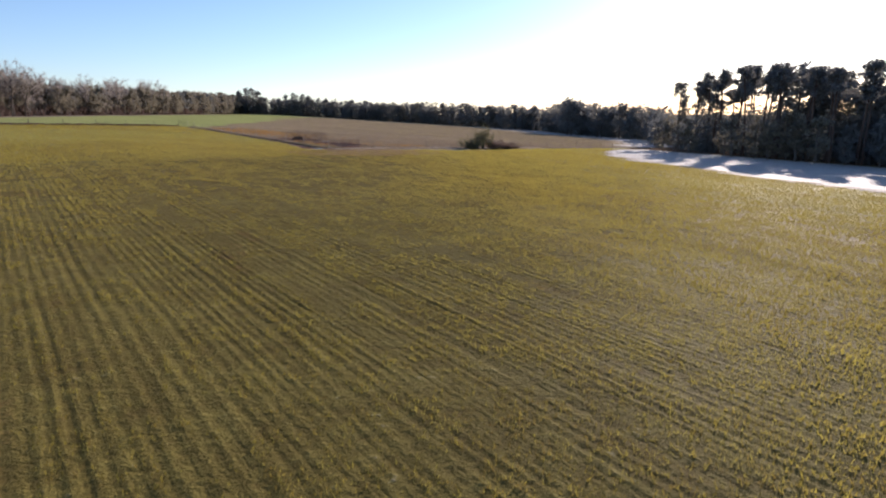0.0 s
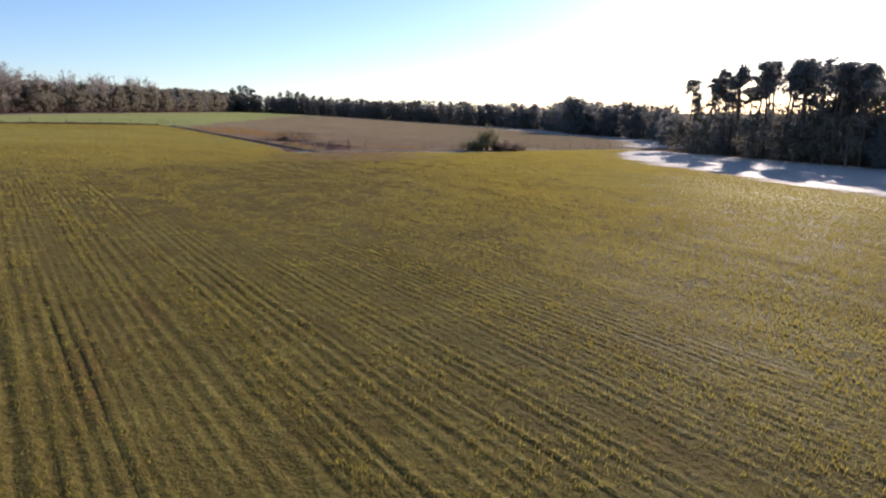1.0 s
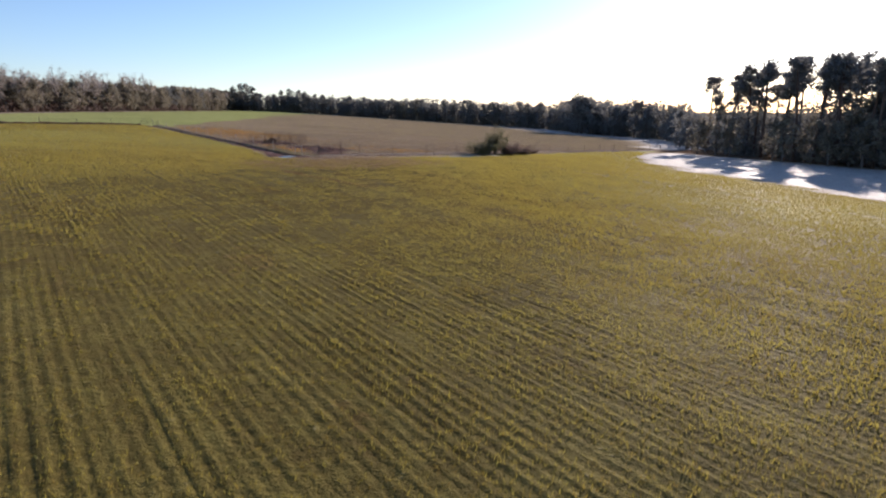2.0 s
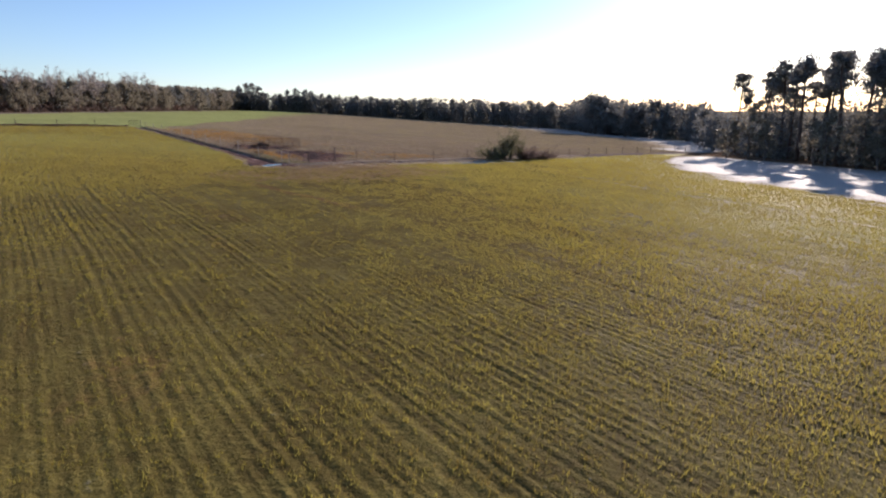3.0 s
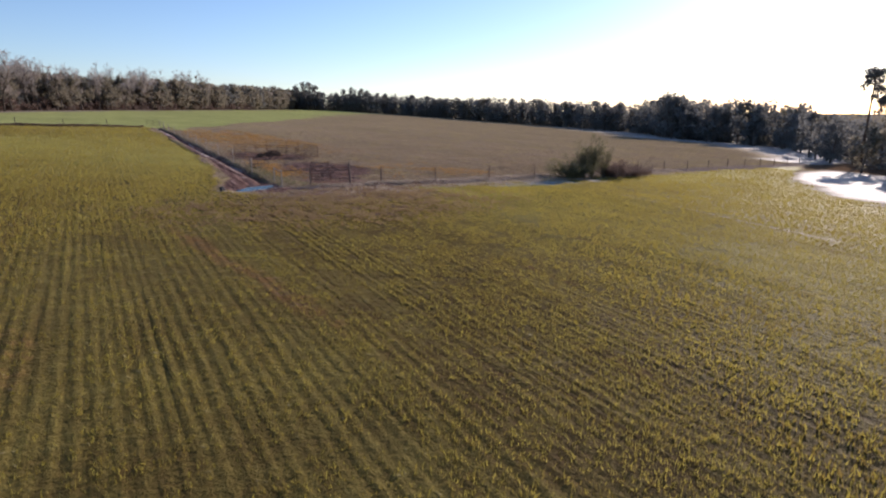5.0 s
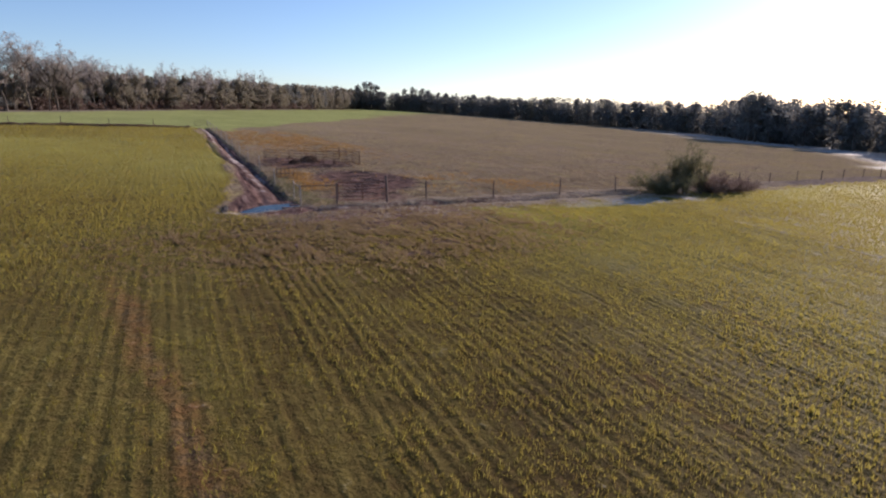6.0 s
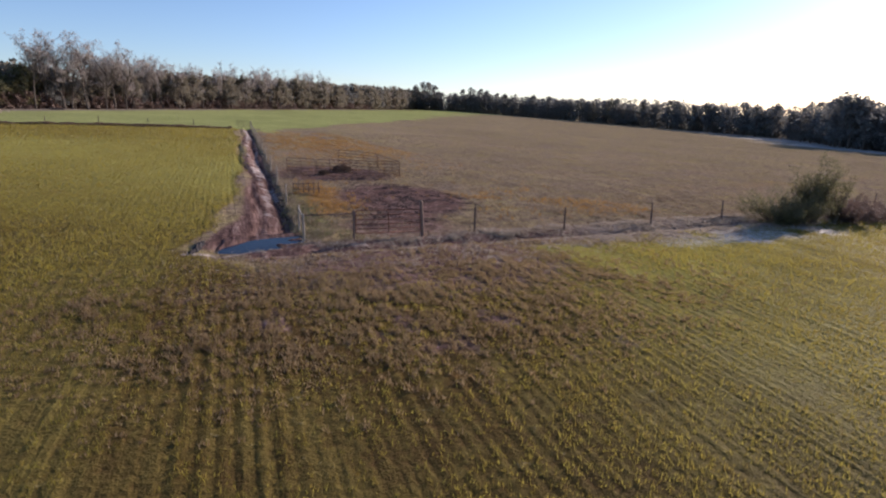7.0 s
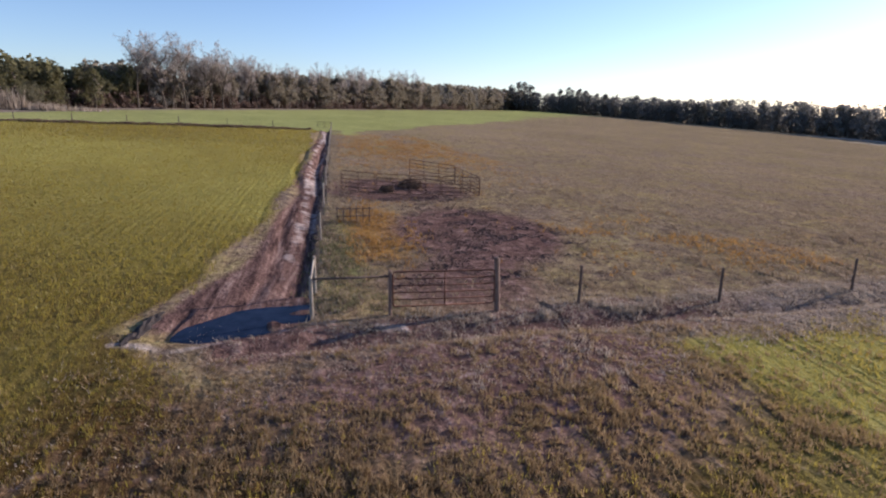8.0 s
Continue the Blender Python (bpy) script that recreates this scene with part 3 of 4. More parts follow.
def bare_meshes(seed, h, leaves, mat):
    """A winter tree: forking limbs, fine twigs and a few withered leaves."""
    r = np.random.default_rng(seed)
    t, tips = Build(), []
    twig_v = []

    def grow(p, d, length, rad, level):
        n = 4 if level < 2 else 3
        pts = limb_path(r, p, d, length, 0.10 + 0.05 * level, n)
        t.tube(pts, [rad * (1 - 0.6 * i / n) for i in range(n + 1)], 7 if level == 0 else 4 if level == 1 else 3, False)
        if level == 3:
            tips.append(pts[-1])
            tips.append(pts[-2])
            return
        for _ in range((9, 5, 2)[level]):
            k = 0.35 + 0.65 * r.random() if level == 0 else 0.25 + 0.75 * r.random()
            q = pts[0].lerp(pts[-1], k) if level > 1 else pts[min(n, int(k * n + 0.5))]
            a = r.random() * 2 * math.pi
            up = 0.7 + 0.6 * r.random()
            nd = Vector((math.cos(a), math.sin(a), up)) * 0.8 + Vector(d) * 0.6
            grow(q, nd, length * (0.42, 0.55, 0.5)[level] * (0.7 + 0.6 * r.random()), rad * (0.42, 0.5, 0.5)[level], level + 1)

    grow(Vector((0, 0, -0.3)), Vector((0, 0, 1)), h * 0.66, 0.0125 * h, 0)
    tips_a = np.array([tuple(p) for p in tips])
    keep = tips_a[r.random(len(tips_a)) < leaves]
    v, f = leaf_cloud(r, keep, np.full((len(keep), 3), 0.043 * h), 17, 0.011 * h)
    return t.mesh("bare_trunk", TWIG, False), tri_mesh("withered_crown", v, f, mat)


KINDS = {
    "pine": [pine_meshes(100 + i, 20) for i in range(5)],
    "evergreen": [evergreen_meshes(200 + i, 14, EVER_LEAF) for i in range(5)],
    "brown": [evergreen_meshes(300 + i, 12, BROWN_LEAF) for i in range(4)],
    "holly": [evergreen_meshes(220 + i, 12, SHRUB_LEAF) for i in range(3)],
    "bare": [bare_meshes(400 + i, 18, 0.9, TWIG_HAZE) for i in range(5)],
}
TREE_NAMES = {"pine": ("pine_tree", "tall pine with a bare trunk and an open clumpy head", "pine tree"),
              "evergreen": ("evergreen_tree", "dark full evergreen tree at the edge of the woods", "tree"),
              "brown": ("autumn_tree", "brushy tree holding withered brown leaves", "tree"),
              "holly": ("evergreen_tree", "dark green bushy evergreen at the end of the woods", "tree"),
              "bare": ("bare_tree", "tall leafless winter tree with grey forking limbs", "tree")}
tree_rng = np.random.default_rng(42)
TOPS = {me.name: max(v.co.z for v in me.vertices) for pairs in KINDS.values() for pair in pairs for me in pair}


def tree(kind, x, y, h, group):
    i = int(tree_rng.integers(len(KINDS[kind])))
    trunk, crown = KINDS[kind][i]
    name, label, cat = TREE_NAMES[kind]
    s = h / max(TOPS[trunk.name], TOPS[crown.name])
    ob = thing(name, label, cat, group)
    ob.matrix_basis = pose(x, y, gz(x, y) - 0.05, 0, 0, tree_rng.random() * 360) @ Matrix.Diagonal((s * tree_rng.uniform(0.9, 1.15), s * tree_rng.uniform(0.9, 1.15), s, 1))
    part("trunk", trunk, ob)
    part("crown", crown, ob)
    return ob


def along(points, gap, jitter, depth=0.0):
    """Places along a bent line, set back to its left by up to depth."""
    out = []
    for (x0, y0), (x1, y1) in zip(points, points[1:]):
        d = math.hypot(x1 - x0, y1 - y0)
        n = max(1, int(d / gap))
        nx, ny = -(y1 - y0) / d, (x1 - x0) / d
        for i in range(n):
            k = (i + tree_rng.random() * 0.8) / n
            s = depth * tree_rng.random()
            out.append((x0 + (x1 - x0) * k + nx * s + tree_rng.normal(0, jitter), y0 + (y1 - y0) * k + ny * s + tree_rng.normal(0, jitter)))
    return out


def woods_fill(name, label, points, depth, h0, h1, gap, mat, seed, size=1.1, count=260):
    """The far ranks of a wood, too many to count: crowns and brush down to the ground."""
    r = np.random.default_rng(seed)
    cen, spr = [], []
    for (x0, y0), (x1, y1) in zip(points, points[1:]):
        d = math.hypot(x1 - x0, y1 - y0)
        nx, ny = -(y1 - y0) / d, (x1 - x0) / d
        for i in range(max(1, int(d / gap))):
            k, s = (i + r.random()) / max(1, int(d / gap)), depth * (0.3 + 0.7 * r.random())
            x, y, h = x0 + (x1 - x0) * k + nx * s, y0 + (y1 - y0) * k + ny * s, r.uniform(h0, h1)
            z = gz(x, y)
            for kk, ww in ((0.08, 0.30), (0.24, 0.30), (0.48, 0.30), (0.75, 0.24)):
                cen.append((x + r.normal(0, 0.8), y + r.normal(0, 0.8), z + h * kk))
                spr.append((h * ww, h * ww, h * (0.12 if kk < 0.1 else 0.24)))
    v, f = leaf_cloud(r, cen, spr, count // 4, size)
    tagged(new(name, tri_mesh(name, v, f, mat)), label, "woods", kind="stuff")


for x, y in along(EAST[::-1], 4.2, 1.2, 4):
    tree("brown" if tree_rng.random() < 0.6 else "evergreen", x, y, tree_rng.uniform(9.5, 13.5), "edge of the pine wood")
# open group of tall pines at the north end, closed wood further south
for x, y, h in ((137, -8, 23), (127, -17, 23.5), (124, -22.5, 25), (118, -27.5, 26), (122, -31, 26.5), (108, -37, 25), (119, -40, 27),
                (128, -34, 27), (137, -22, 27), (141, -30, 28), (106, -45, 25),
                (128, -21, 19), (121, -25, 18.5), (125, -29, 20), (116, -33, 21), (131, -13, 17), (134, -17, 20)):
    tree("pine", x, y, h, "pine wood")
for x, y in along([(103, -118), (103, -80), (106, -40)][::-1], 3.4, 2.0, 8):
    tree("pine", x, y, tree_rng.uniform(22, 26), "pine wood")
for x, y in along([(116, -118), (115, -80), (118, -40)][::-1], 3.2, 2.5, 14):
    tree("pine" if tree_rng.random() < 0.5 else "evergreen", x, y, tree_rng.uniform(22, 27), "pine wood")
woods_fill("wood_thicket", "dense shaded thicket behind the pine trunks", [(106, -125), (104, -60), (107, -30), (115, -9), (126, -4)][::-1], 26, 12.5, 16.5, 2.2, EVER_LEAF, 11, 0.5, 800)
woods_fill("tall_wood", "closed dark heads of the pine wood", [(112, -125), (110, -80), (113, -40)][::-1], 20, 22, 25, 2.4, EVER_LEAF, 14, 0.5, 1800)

for x, y in along(RIM[::-1], 6.0, 1.5, 5):
    k = tree_rng.random()
    low = float(np.interp(x, (130, 190, 235), (0.6, 0.68, 1.0))) if y < 120 else 1.0
    tree("evergreen" if k < 0.92 else "brown", x, y, tree_rng.uniform(16, 21) * low, "woods beyond the pasture")
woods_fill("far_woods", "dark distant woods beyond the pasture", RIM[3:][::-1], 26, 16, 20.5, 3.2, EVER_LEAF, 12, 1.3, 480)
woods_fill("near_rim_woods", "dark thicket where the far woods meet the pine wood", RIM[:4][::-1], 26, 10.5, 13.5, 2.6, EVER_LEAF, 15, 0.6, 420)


def west_height(x, y):
    return float(np.interp(math.hypot(x + 8, y + 17), (150, 190, 330, 450, 560, 700), (13.3, 14.2, 17.5, 20, 23, 25)))


for x, y in along(WEST, 4.6, 1.2, 6):
    k = tree_rng.random()
    tree(("holly" if k < 0.85 else "brown") if x < -31 else "evergreen" if k < 0.1 else "brown" if k < 0.88 else "bare", x, y, west_height(x, y) * tree_rng.uniform(0.66, 0.98) * (0.76 if x < -34 else 1.0), "winter woods behind the green field")
for k, (a, b) in enumerate(zip(WEST, WEST[1:])):
    t = west_height((a[0] + b[0]) / 2, (a[1] + b[1]) / 2)
    d = math.hypot(b[0] - a[0], b[1] - a[1]) / 9
    a, b = (a[0] - (b[0] - a[0]) / d, a[1] - (b[1] - a[1]) / d), (b[0] + (b[0] - a[0]) / d, b[1] + (b[1] - a[1]) / d)
    woods_fill("winter_thicket", "dark leafy thicket behind the green field" if k < 2 else "brown leafless thicket behind the green field", [a, b], 24, 0.75 * t, 0.92 * t, 1.9, SHRUB_LEAF if k < 2 else BROWN_LEAF, 13 + 10 * k, 0.4 + 0.055 * t, 460)
woods_fill("wood_understory", "low reddish-brown brush at the foot of the winter woods", [(-112, 66), (-62, 126), (-27, 168), (8, 209), (88, 307), (178, 416)], 9, 2.6, 5.2, 0.9, BRUSH, 16, 0.55, 150)
for x, y in ((-25, 170), (-16, 178), (-7, 191), (10, 212), (-31, 166), (-28, 172), (-20, 180), (0, 205), (28, 236), (40, 248), (-13, 186),
             (52, 266), (-22, 176), (-18, 172), (-10, 184), (4, 208), (18, 224)):
    tree("bare", x + tree_rng.normal(0, 1), y, tree_rng.uniform(19.5, 22) if x < -9 else tree_rng.uniform(16, 18.5), "tall bare trees before the winter woods")
for x, y in along([(-22, 186), (12, 226), (60, 284), (120, 357)], 8.5, 1.5, 6):
    tree("bare", x, y, west_height(x, y) * tree_rng.uniform(1.12, 1.32), "tall bare trees behind the winter woods")
for x, y in ((-66, 130), (-58, 137), (-53, 141), (-47, 146), (-72, 120), (-62, 127)):
    tree("holly", x, y, tree_rng.uniform(8.2, 10), "evergreens at the end of the winter woods")
for x, y, h in ((279, 543, 27), (284, 538, 30), (289, 533, 30), (294, 528, 27), (312, 500, 24), (318, 494, 26), (326, 488, 25), (330, 480, 24)):
    tree("evergreen", x, y, h, "high evergreens over the far woods")
for x, y, h in ((244, 88, 20), (247, 95, 22), (251, 100, 23), (256, 104, 22), (262, 109, 21), (255, 96, 22)):
    tree("evergreen", x, y, h, "high evergreens over the far woods")


# ---- shrubs on the fence line ----
def shrub(x, y, h, wide, stems, mat, label, seed, upright=0.9):
    r = np.random.default_rng(seed)
    t, tips = Build(), []
    for _ in range(stems):
        a = r.random() * 2 * math.pi
        out = wide * math.sqrt(r.random())
        q = Vector((math.cos(a) * out * 0.25, math.sin(a) * out * 0.25, -0.05))
        d = Vector((math.cos(a) * out, math.sin(a) * out, h * upright * (0.55 + 0.5 * r.random())))
        pts = limb_path(r, q, d, d.length, 0.10, 5)
        t.tube(pts, [0.035, 0.03, 0.022, 0.016, 0.011, 0.006], 4, False)
        for _ in range(5):
            b = pts[int(r.integers(1, 6))]
            e = limb_path(r, b, (pts[-1] - pts[0]).normalized() + Vector(r.normal(0, 0.45, 3)), h * 0.22, 0.15, 3)
            t.tube(e, [0.012, 0.009, 0.006, 0.004], 3, False)
            tips += e[1:]
        tips += pts[2:]
    ob = thing("shrub", label, "shrub", "shrubs on the fence line", at=(x, y, gz(x, y)))
    part("branch", t.mesh("branch", TWIG), ob)
    v, f = leaf_cloud(r, [tuple(p) for p in tips], np.full((len(tips), 3), 0.26), 16, 0.07)
    part("foliage", tri_mesh("foliage", v, f, mat), ob)
    return ob


shrub(32.6, -3.3, 4.5, 0.75, 30, SHRUB_LEAF, "tall leafy shrub with upright stems on the fence line", 61, 1.0)
shrub(31.0, -3.3, 3.7, 0.8, 22, SHRUB_LEAF, "upright leafy shrub crowded against the tall one", 67, 0.95)
shrub(34.4, -3.9, 3.7, 0.55, 14, SHRUB_LEAF, "slim leafy shrub with arching stems", 65, 1.0)
shrub(28.9, -2.8, 3.1, 2.5, 62, SHRUB_LEAF, "spreading half-bare shrub beside the tall one", 62, 0.68)
shrub(36.8, -3.6, 2.3, 2.4, 54, BRUSH, "low brown twiggy shrub on the fence line", 63, 0.66)
shrub(40.6, -3.2, 1.9, 2.6, 52, BRUSH, "low dark bramble thicket on the fence line", 64, 0.6)
shrub(44.0, -2.6, 1.5, 2.2, 34, BRUSH, "low straggling brambles at the end of the shrubs", 66, 0.55)


def bare_bough(x, y, reach, rise, label, seed):
    """A long leafless branch that arches out of the brambles."""
    r = np.random.default_rng(seed)
    b = Build()
    pts = [Vector((reach * k, 0.3 * math.sin(2 * k) + r.normal(0, 0.03), rise * (0.25 + 0.75 * math.sin(1.5 * k)))) for k in np.linspace(0, 1, 8)]
    b.tube([Vector((0, 0, -0.1))] + pts, [0.05, 0.05, 0.045, 0.04, 0.034, 0.028, 0.022, 0.016, 0.008], 6)
    for i in range(2, 8):
        for _ in range(2):
            e = limb_path(r, pts[i], Vector((0.6, r.normal(0, 0.6), 0.5 + r.normal(0, 0.4))), 0.5 + 0.4 * r.random(), 0.15, 3)
            b.tube(e, [0.014, 0.011, 0.008, 0.004], 4)
    ob = new("bare_branch", b.mesh("bare_branch", TWIG))
    ob.matrix_basis = pose(x, y, gz(x, y), 0, 0, 4)
    tagged(ob, label, "branch")


bare_bough(45.4, -2.9, 4.2, 2.2, "long bare branch arching out of the brambles", 68)
bare_bough(45.8, -3.4, 3.4, 0.9, "low bare branch trailing from the brambles", 69)


# ---- fences and gates ----
def post_mesh(h, r, mat, seed, sides=8):
    rr = np.random.default_rng(seed)
    b = Build()
    lean = rr.normal(0, 0.02, 2) * h
    ks = (0, 0.02, 0.5, 0.97, 1.0)
    b.tube([(lean[0] * k, lean[1] * k, -0.25 + (h + 0.25) * k) for k in ks], [r * 1.05, r * 1.05, r * (0.96 + 0.06 * rr.random()), r * 0.95, r * 0.72], sides)
    return b.mesh("post", mat, False)


def strand_mesh(points, r=0.004, sag=0.03):
    b = Build()
    pts = []
    for p, q in zip(points, points[1:]):
        p, q = Vector(p), Vector(q)
        for k in (0, 0.25, 0.5, 0.75):
            m = p.lerp(q, k)
            m.z -= sag * 4 * k * (1 - k)
            pts.append(m)
    pts.append(Vector(points[-1]))
    b.tube(pts, [r] * len(pts), 4)
    return b.mesh("wire", WIRE)


def wire_fence(name, label, places, height, radius, mat, levels, seed):
    ob = thing(name, label, "fence", kind="structure")
    shared = [post_mesh(height * k, radius, mat, seed + i) for i, k in enumerate((1.0, 0.97, 1.04, 0.99))]
    for i, (x, y) in enumerate(places):
        p = part("post", shared[i % 4], ob)
        p.matrix_basis = pose(x, y, gz(x, y), 0, 0, 67 * i)
    for lv in levels:
        part("wire", strand_mesh([(x, y - radius * 0.8, gz(x, y) + lv) for x, y in places]), ob)
    return ob


# south fence of the pasture, from the gate to the pine wood
south_posts = [(3.28, -0.09)] + [(9.38 + 7.74 * k, -0.77) for k in range(15)]
wire_fence("fence_south", "weathered wooden posts with wire strands along the pasture", south_posts, 1.45, 0.058, POST_WOOD, (0.3, 0.6, 0.9, 1.2), 500)
# fence beside the lane
lane_posts = [xy(u - 0.51, LANE_V) for u in (2.3, 10.3, 18.5, 26.8, 34.8, 43.0, 51.0, 59.2, 67.4, 75.6, 83.8, 90.0)]
wire_fence("fence_lane", "grey fence posts with wire strands beside the muddy lane", lane_posts, 1.45, 0.055, PALE_WOOD, (0.3, 0.6, 0.9, 1.2), 510)
# fence at the back of the sown field
back_posts = [(-0.9 - 7.4 * k, 87.4 - 0.3 * k) for k in range(11)]
wire_fence("fence_back", "thin posts and wire along the back of the sown field", back_posts, 1.4, 0.06, POST_WOOD, (0.4, 0.8, 1.2), 520)


def single_post(x, y, h, r, mat, label, seed):
    ob = new("gate_post", post_mesh(h, r, mat, seed, 12))
    ob.matrix_basis = pose(x, y, gz(x, y))
    return tagged(ob, label, "post")


GL, GP, CO = (-3.78, 0.37), (0.0, 0.0), (-6.31, 0.58)
single_post(*GP, 1.95, 0.10, GATE_WOOD, "thick tall wooden gate post beside the tube gate", 531)
single_post(*GL, 1.55, 0.065, GATE_WOOD, "weathered wooden gate post between gate and corner rail", 532)
single_post(*CO, 1.42, 0.06, PALE_WOOD, "bleached wooden post at the corner of the pasture", 533)


def tube_gate(name, label, a, b, low, high, bars, mat, group=""):
    """A tube gate or stock panel between two places: round-cornered frame, bars and uprights."""
    (ax, ay), (bx, by) = a, b
    length = math.hypot(bx - ax, by - ay)
    ob = thing(name, label, "gate" if "gate" in name else "panel", group, at=(ax, ay, gz(ax, ay)), rz=math.degrees(math.atan2(by - ay, bx - ax)))
    dz = gz(bx, by) - gz(ax, ay)

    def at(s, z):
        return (s, 0.0, z + dz * s / length)

    c, fr, r = 0.12, [], 0.028
    for cx, cz, a0 in ((length - c, low + c, -90), (length - c, high - c, 0), (c, high - c, 90), (c, low + c, 180)):
        for k in range(5):
            t = radians(a0 + 22.5 * k)
            fr.append(at(cx + c * math.cos(t), cz + c * math.sin(t)))
    fr.append(fr[0])
    f = Build()
    f.tube(fr, [r] * len(fr), 8)
    part("frame", f.mesh("frame", mat, True), ob)
    for i in range(1, bars - 1):
        z = low + (high - low) * i / (bars - 1)
        m = Build()
        m.tube([at(0.0, z), at(length * 0.5, z - 0.012), at(length, z)], [0.022] * 3, 8)
        part("bar", m.mesh("bar", mat, True), ob)
    for s in ((0.5,) if length < 3.9 else (0.33, 0.66)):
        m = Build()
        m.tube([at(length * s, low), at(length * s, high)], [0.024] * 2, 8)
        part("brace", m.mesh("brace", mat, True), ob)
    return ob


def shift(a, b, s):
    d = math.hypot(b[0] - a[0], b[1] - a[1])
    return (a[0] + (b[0] - a[0]) * s / d, a[1] + (b[1] - a[1]) * s / d)


tube_gate("farm_gate", "rusty red-brown tube gate, closed, hung on a wooden post", shift(GL, GP, 0.1), shift(GP, GL, 0.14), 0.3, 1.5, 6, RUSTY)


def corner_rail():
    b = Build()
    p, q = Vector((*CO, gz(*CO) + 1.34)), Vector((*GL, gz(*GL) + 1.36))
    b.tube([p, p.lerp(q, 0.5) - Vector((0, 0, 0.015)), q], [0.035, 0.032, 0.035], 8)
    ob = new("fence_rail", b.mesh("fence_rail", POST_WOOD, True))
    tagged(ob, "round pole rail from the corner post to the gate post", "rail")
    b = Build()
    u0 = lane_posts[0]
    p, q = Vector((*CO, gz(*CO) + 1.25)), Vector((*u0, gz(*u0) + 1.3))
    b.tube([p, q], [0.04, 0.04], 8)
    tagged(new("fence_rail", b.mesh("fence_rail", PALE_WOOD, True)), "pole rail bracing the corner post of the lane fence", "rail")


corner_rail()
tube_gate("field_gate", "distant dark tube gate at the end of the lane", xy(90.2, LANE_V - 2.5), xy(90.2, LANE_V - 0.1), 0.25, 1.35, 4, IRON)

# stock pen of loose panels
PEN = [(-1.1, 23.4), (1.2, 22.3), (3.5, 21.6), (5.8, 21.4), (8.7, 21.0)], [(6.3, 30.9), (9.1, 27.0), (8.7, 21.0)]
for a, b in [p for side in PEN for p in zip(side, side[1:])]:
    hi = 1.7 if a == (6.3, 30.9) else 1.6
    tube_gate("stock_panel", "weathered brown tube stock panel standing in the churned pen", shift(a, b, 0.06), shift(b, a, 0.06), 0.25, hi, 6, PANEL, "panels of the stock pen")


def hay_stand_in(x, y, s, label, seed):
    """A slumped round bale, shaggy with loose stalks."""
    r = np.random.default_rng(seed)
    bm = bmesh.new()
    bmesh.ops.create_icosphere(bm, subdivisions=4, radius=1.0)
    for v in bm.verts:
        n = noise.noise(v.co * 2.3 + Vector((seed, 0, 0))) * 0.16 + noise.noise(v.co * 7) * 0.06
        v.co *= 1 + n
        v.co.x *= 1.05
        v.co.z = max(v.co.z * 0.5, -0.3) + 0.27
        v.co *= s
    me = bpy.data.meshes.new("core")
    bm.to_mesh(me)
    pts = np.array([tuple(v.co) for v in bm.verts])
    bm.free()
    me.materials.append(HAY)
    ob = thing("hay_stand_in", label, "hay bale", at=(x, y, gz(x, y)))
    part("core", me, ob)
    v, f = leaf_cloud(r, pts, np.full((len(pts), 3), 0.05), 5, 0.13)
    part("shag", tri_mesh("shag", v, f, HAY), ob)


# added hay lumps, in place of dark shapes taken for lying cattle
hay_stand_in(4.9, 26.0, 0.8, "dark rotting round hay bale inside the stock pen, added for a lying animal", 71)
hay_stand_in(2.4, 24.0, 0.45, "slumped heap of old hay before the pen, added for a lying calf", 72)


def feed_rack(x, y, rz):
    ob = thing("feed_rack", "small grey slatted feed rack beside the lane fence", "feed rack", at=(x, y, gz(x, y)), rz=rz)
    for i in range(6):
        b = Build()
        b.tube([(0.36 * i, 0, -0.05), (0.36 * i, 0.02, 0.85)], [0.035, 0.03], 6)
        part("slat", b.mesh("slat", POST_WOOD), ob)
    for z in (0.3, 0.72):
        b = Build()
        b.tube([(-0.08, 0.04, z), (1.9, 0.04, z + 0.02)], [0.03, 0.03], 6)
        part("rail", b.mesh("rail", POST_WOOD), ob)


feed_rack(-3.0, 14.4, -14)


def log(x0, y0, x1, y1, r, label):
    b = Build()
    n = 9
    rr = np.random.default_rng(5)
    pts = [(x0 + (x1 - x0) * k + rr.normal(0, 0.03), y0 + (y1 - y0) * k + rr.normal(0, 0.03), gz(x0 + (x1 - x0) * k, y0 + (y1 - y0) * k) + r * 0.55) for k in np.linspace(0, 1, n)]
    b.tube(pts, [r * (0.75 + 0.4 * rr.random()) for _ in range(n)], 9)
    tagged(new("log", b.mesh("log", DARK_BARK)), label, "log")


log(-27.8, 163.2, -24.6, 163.9, 0.32, "dark fallen trunk on the grass before the woods")


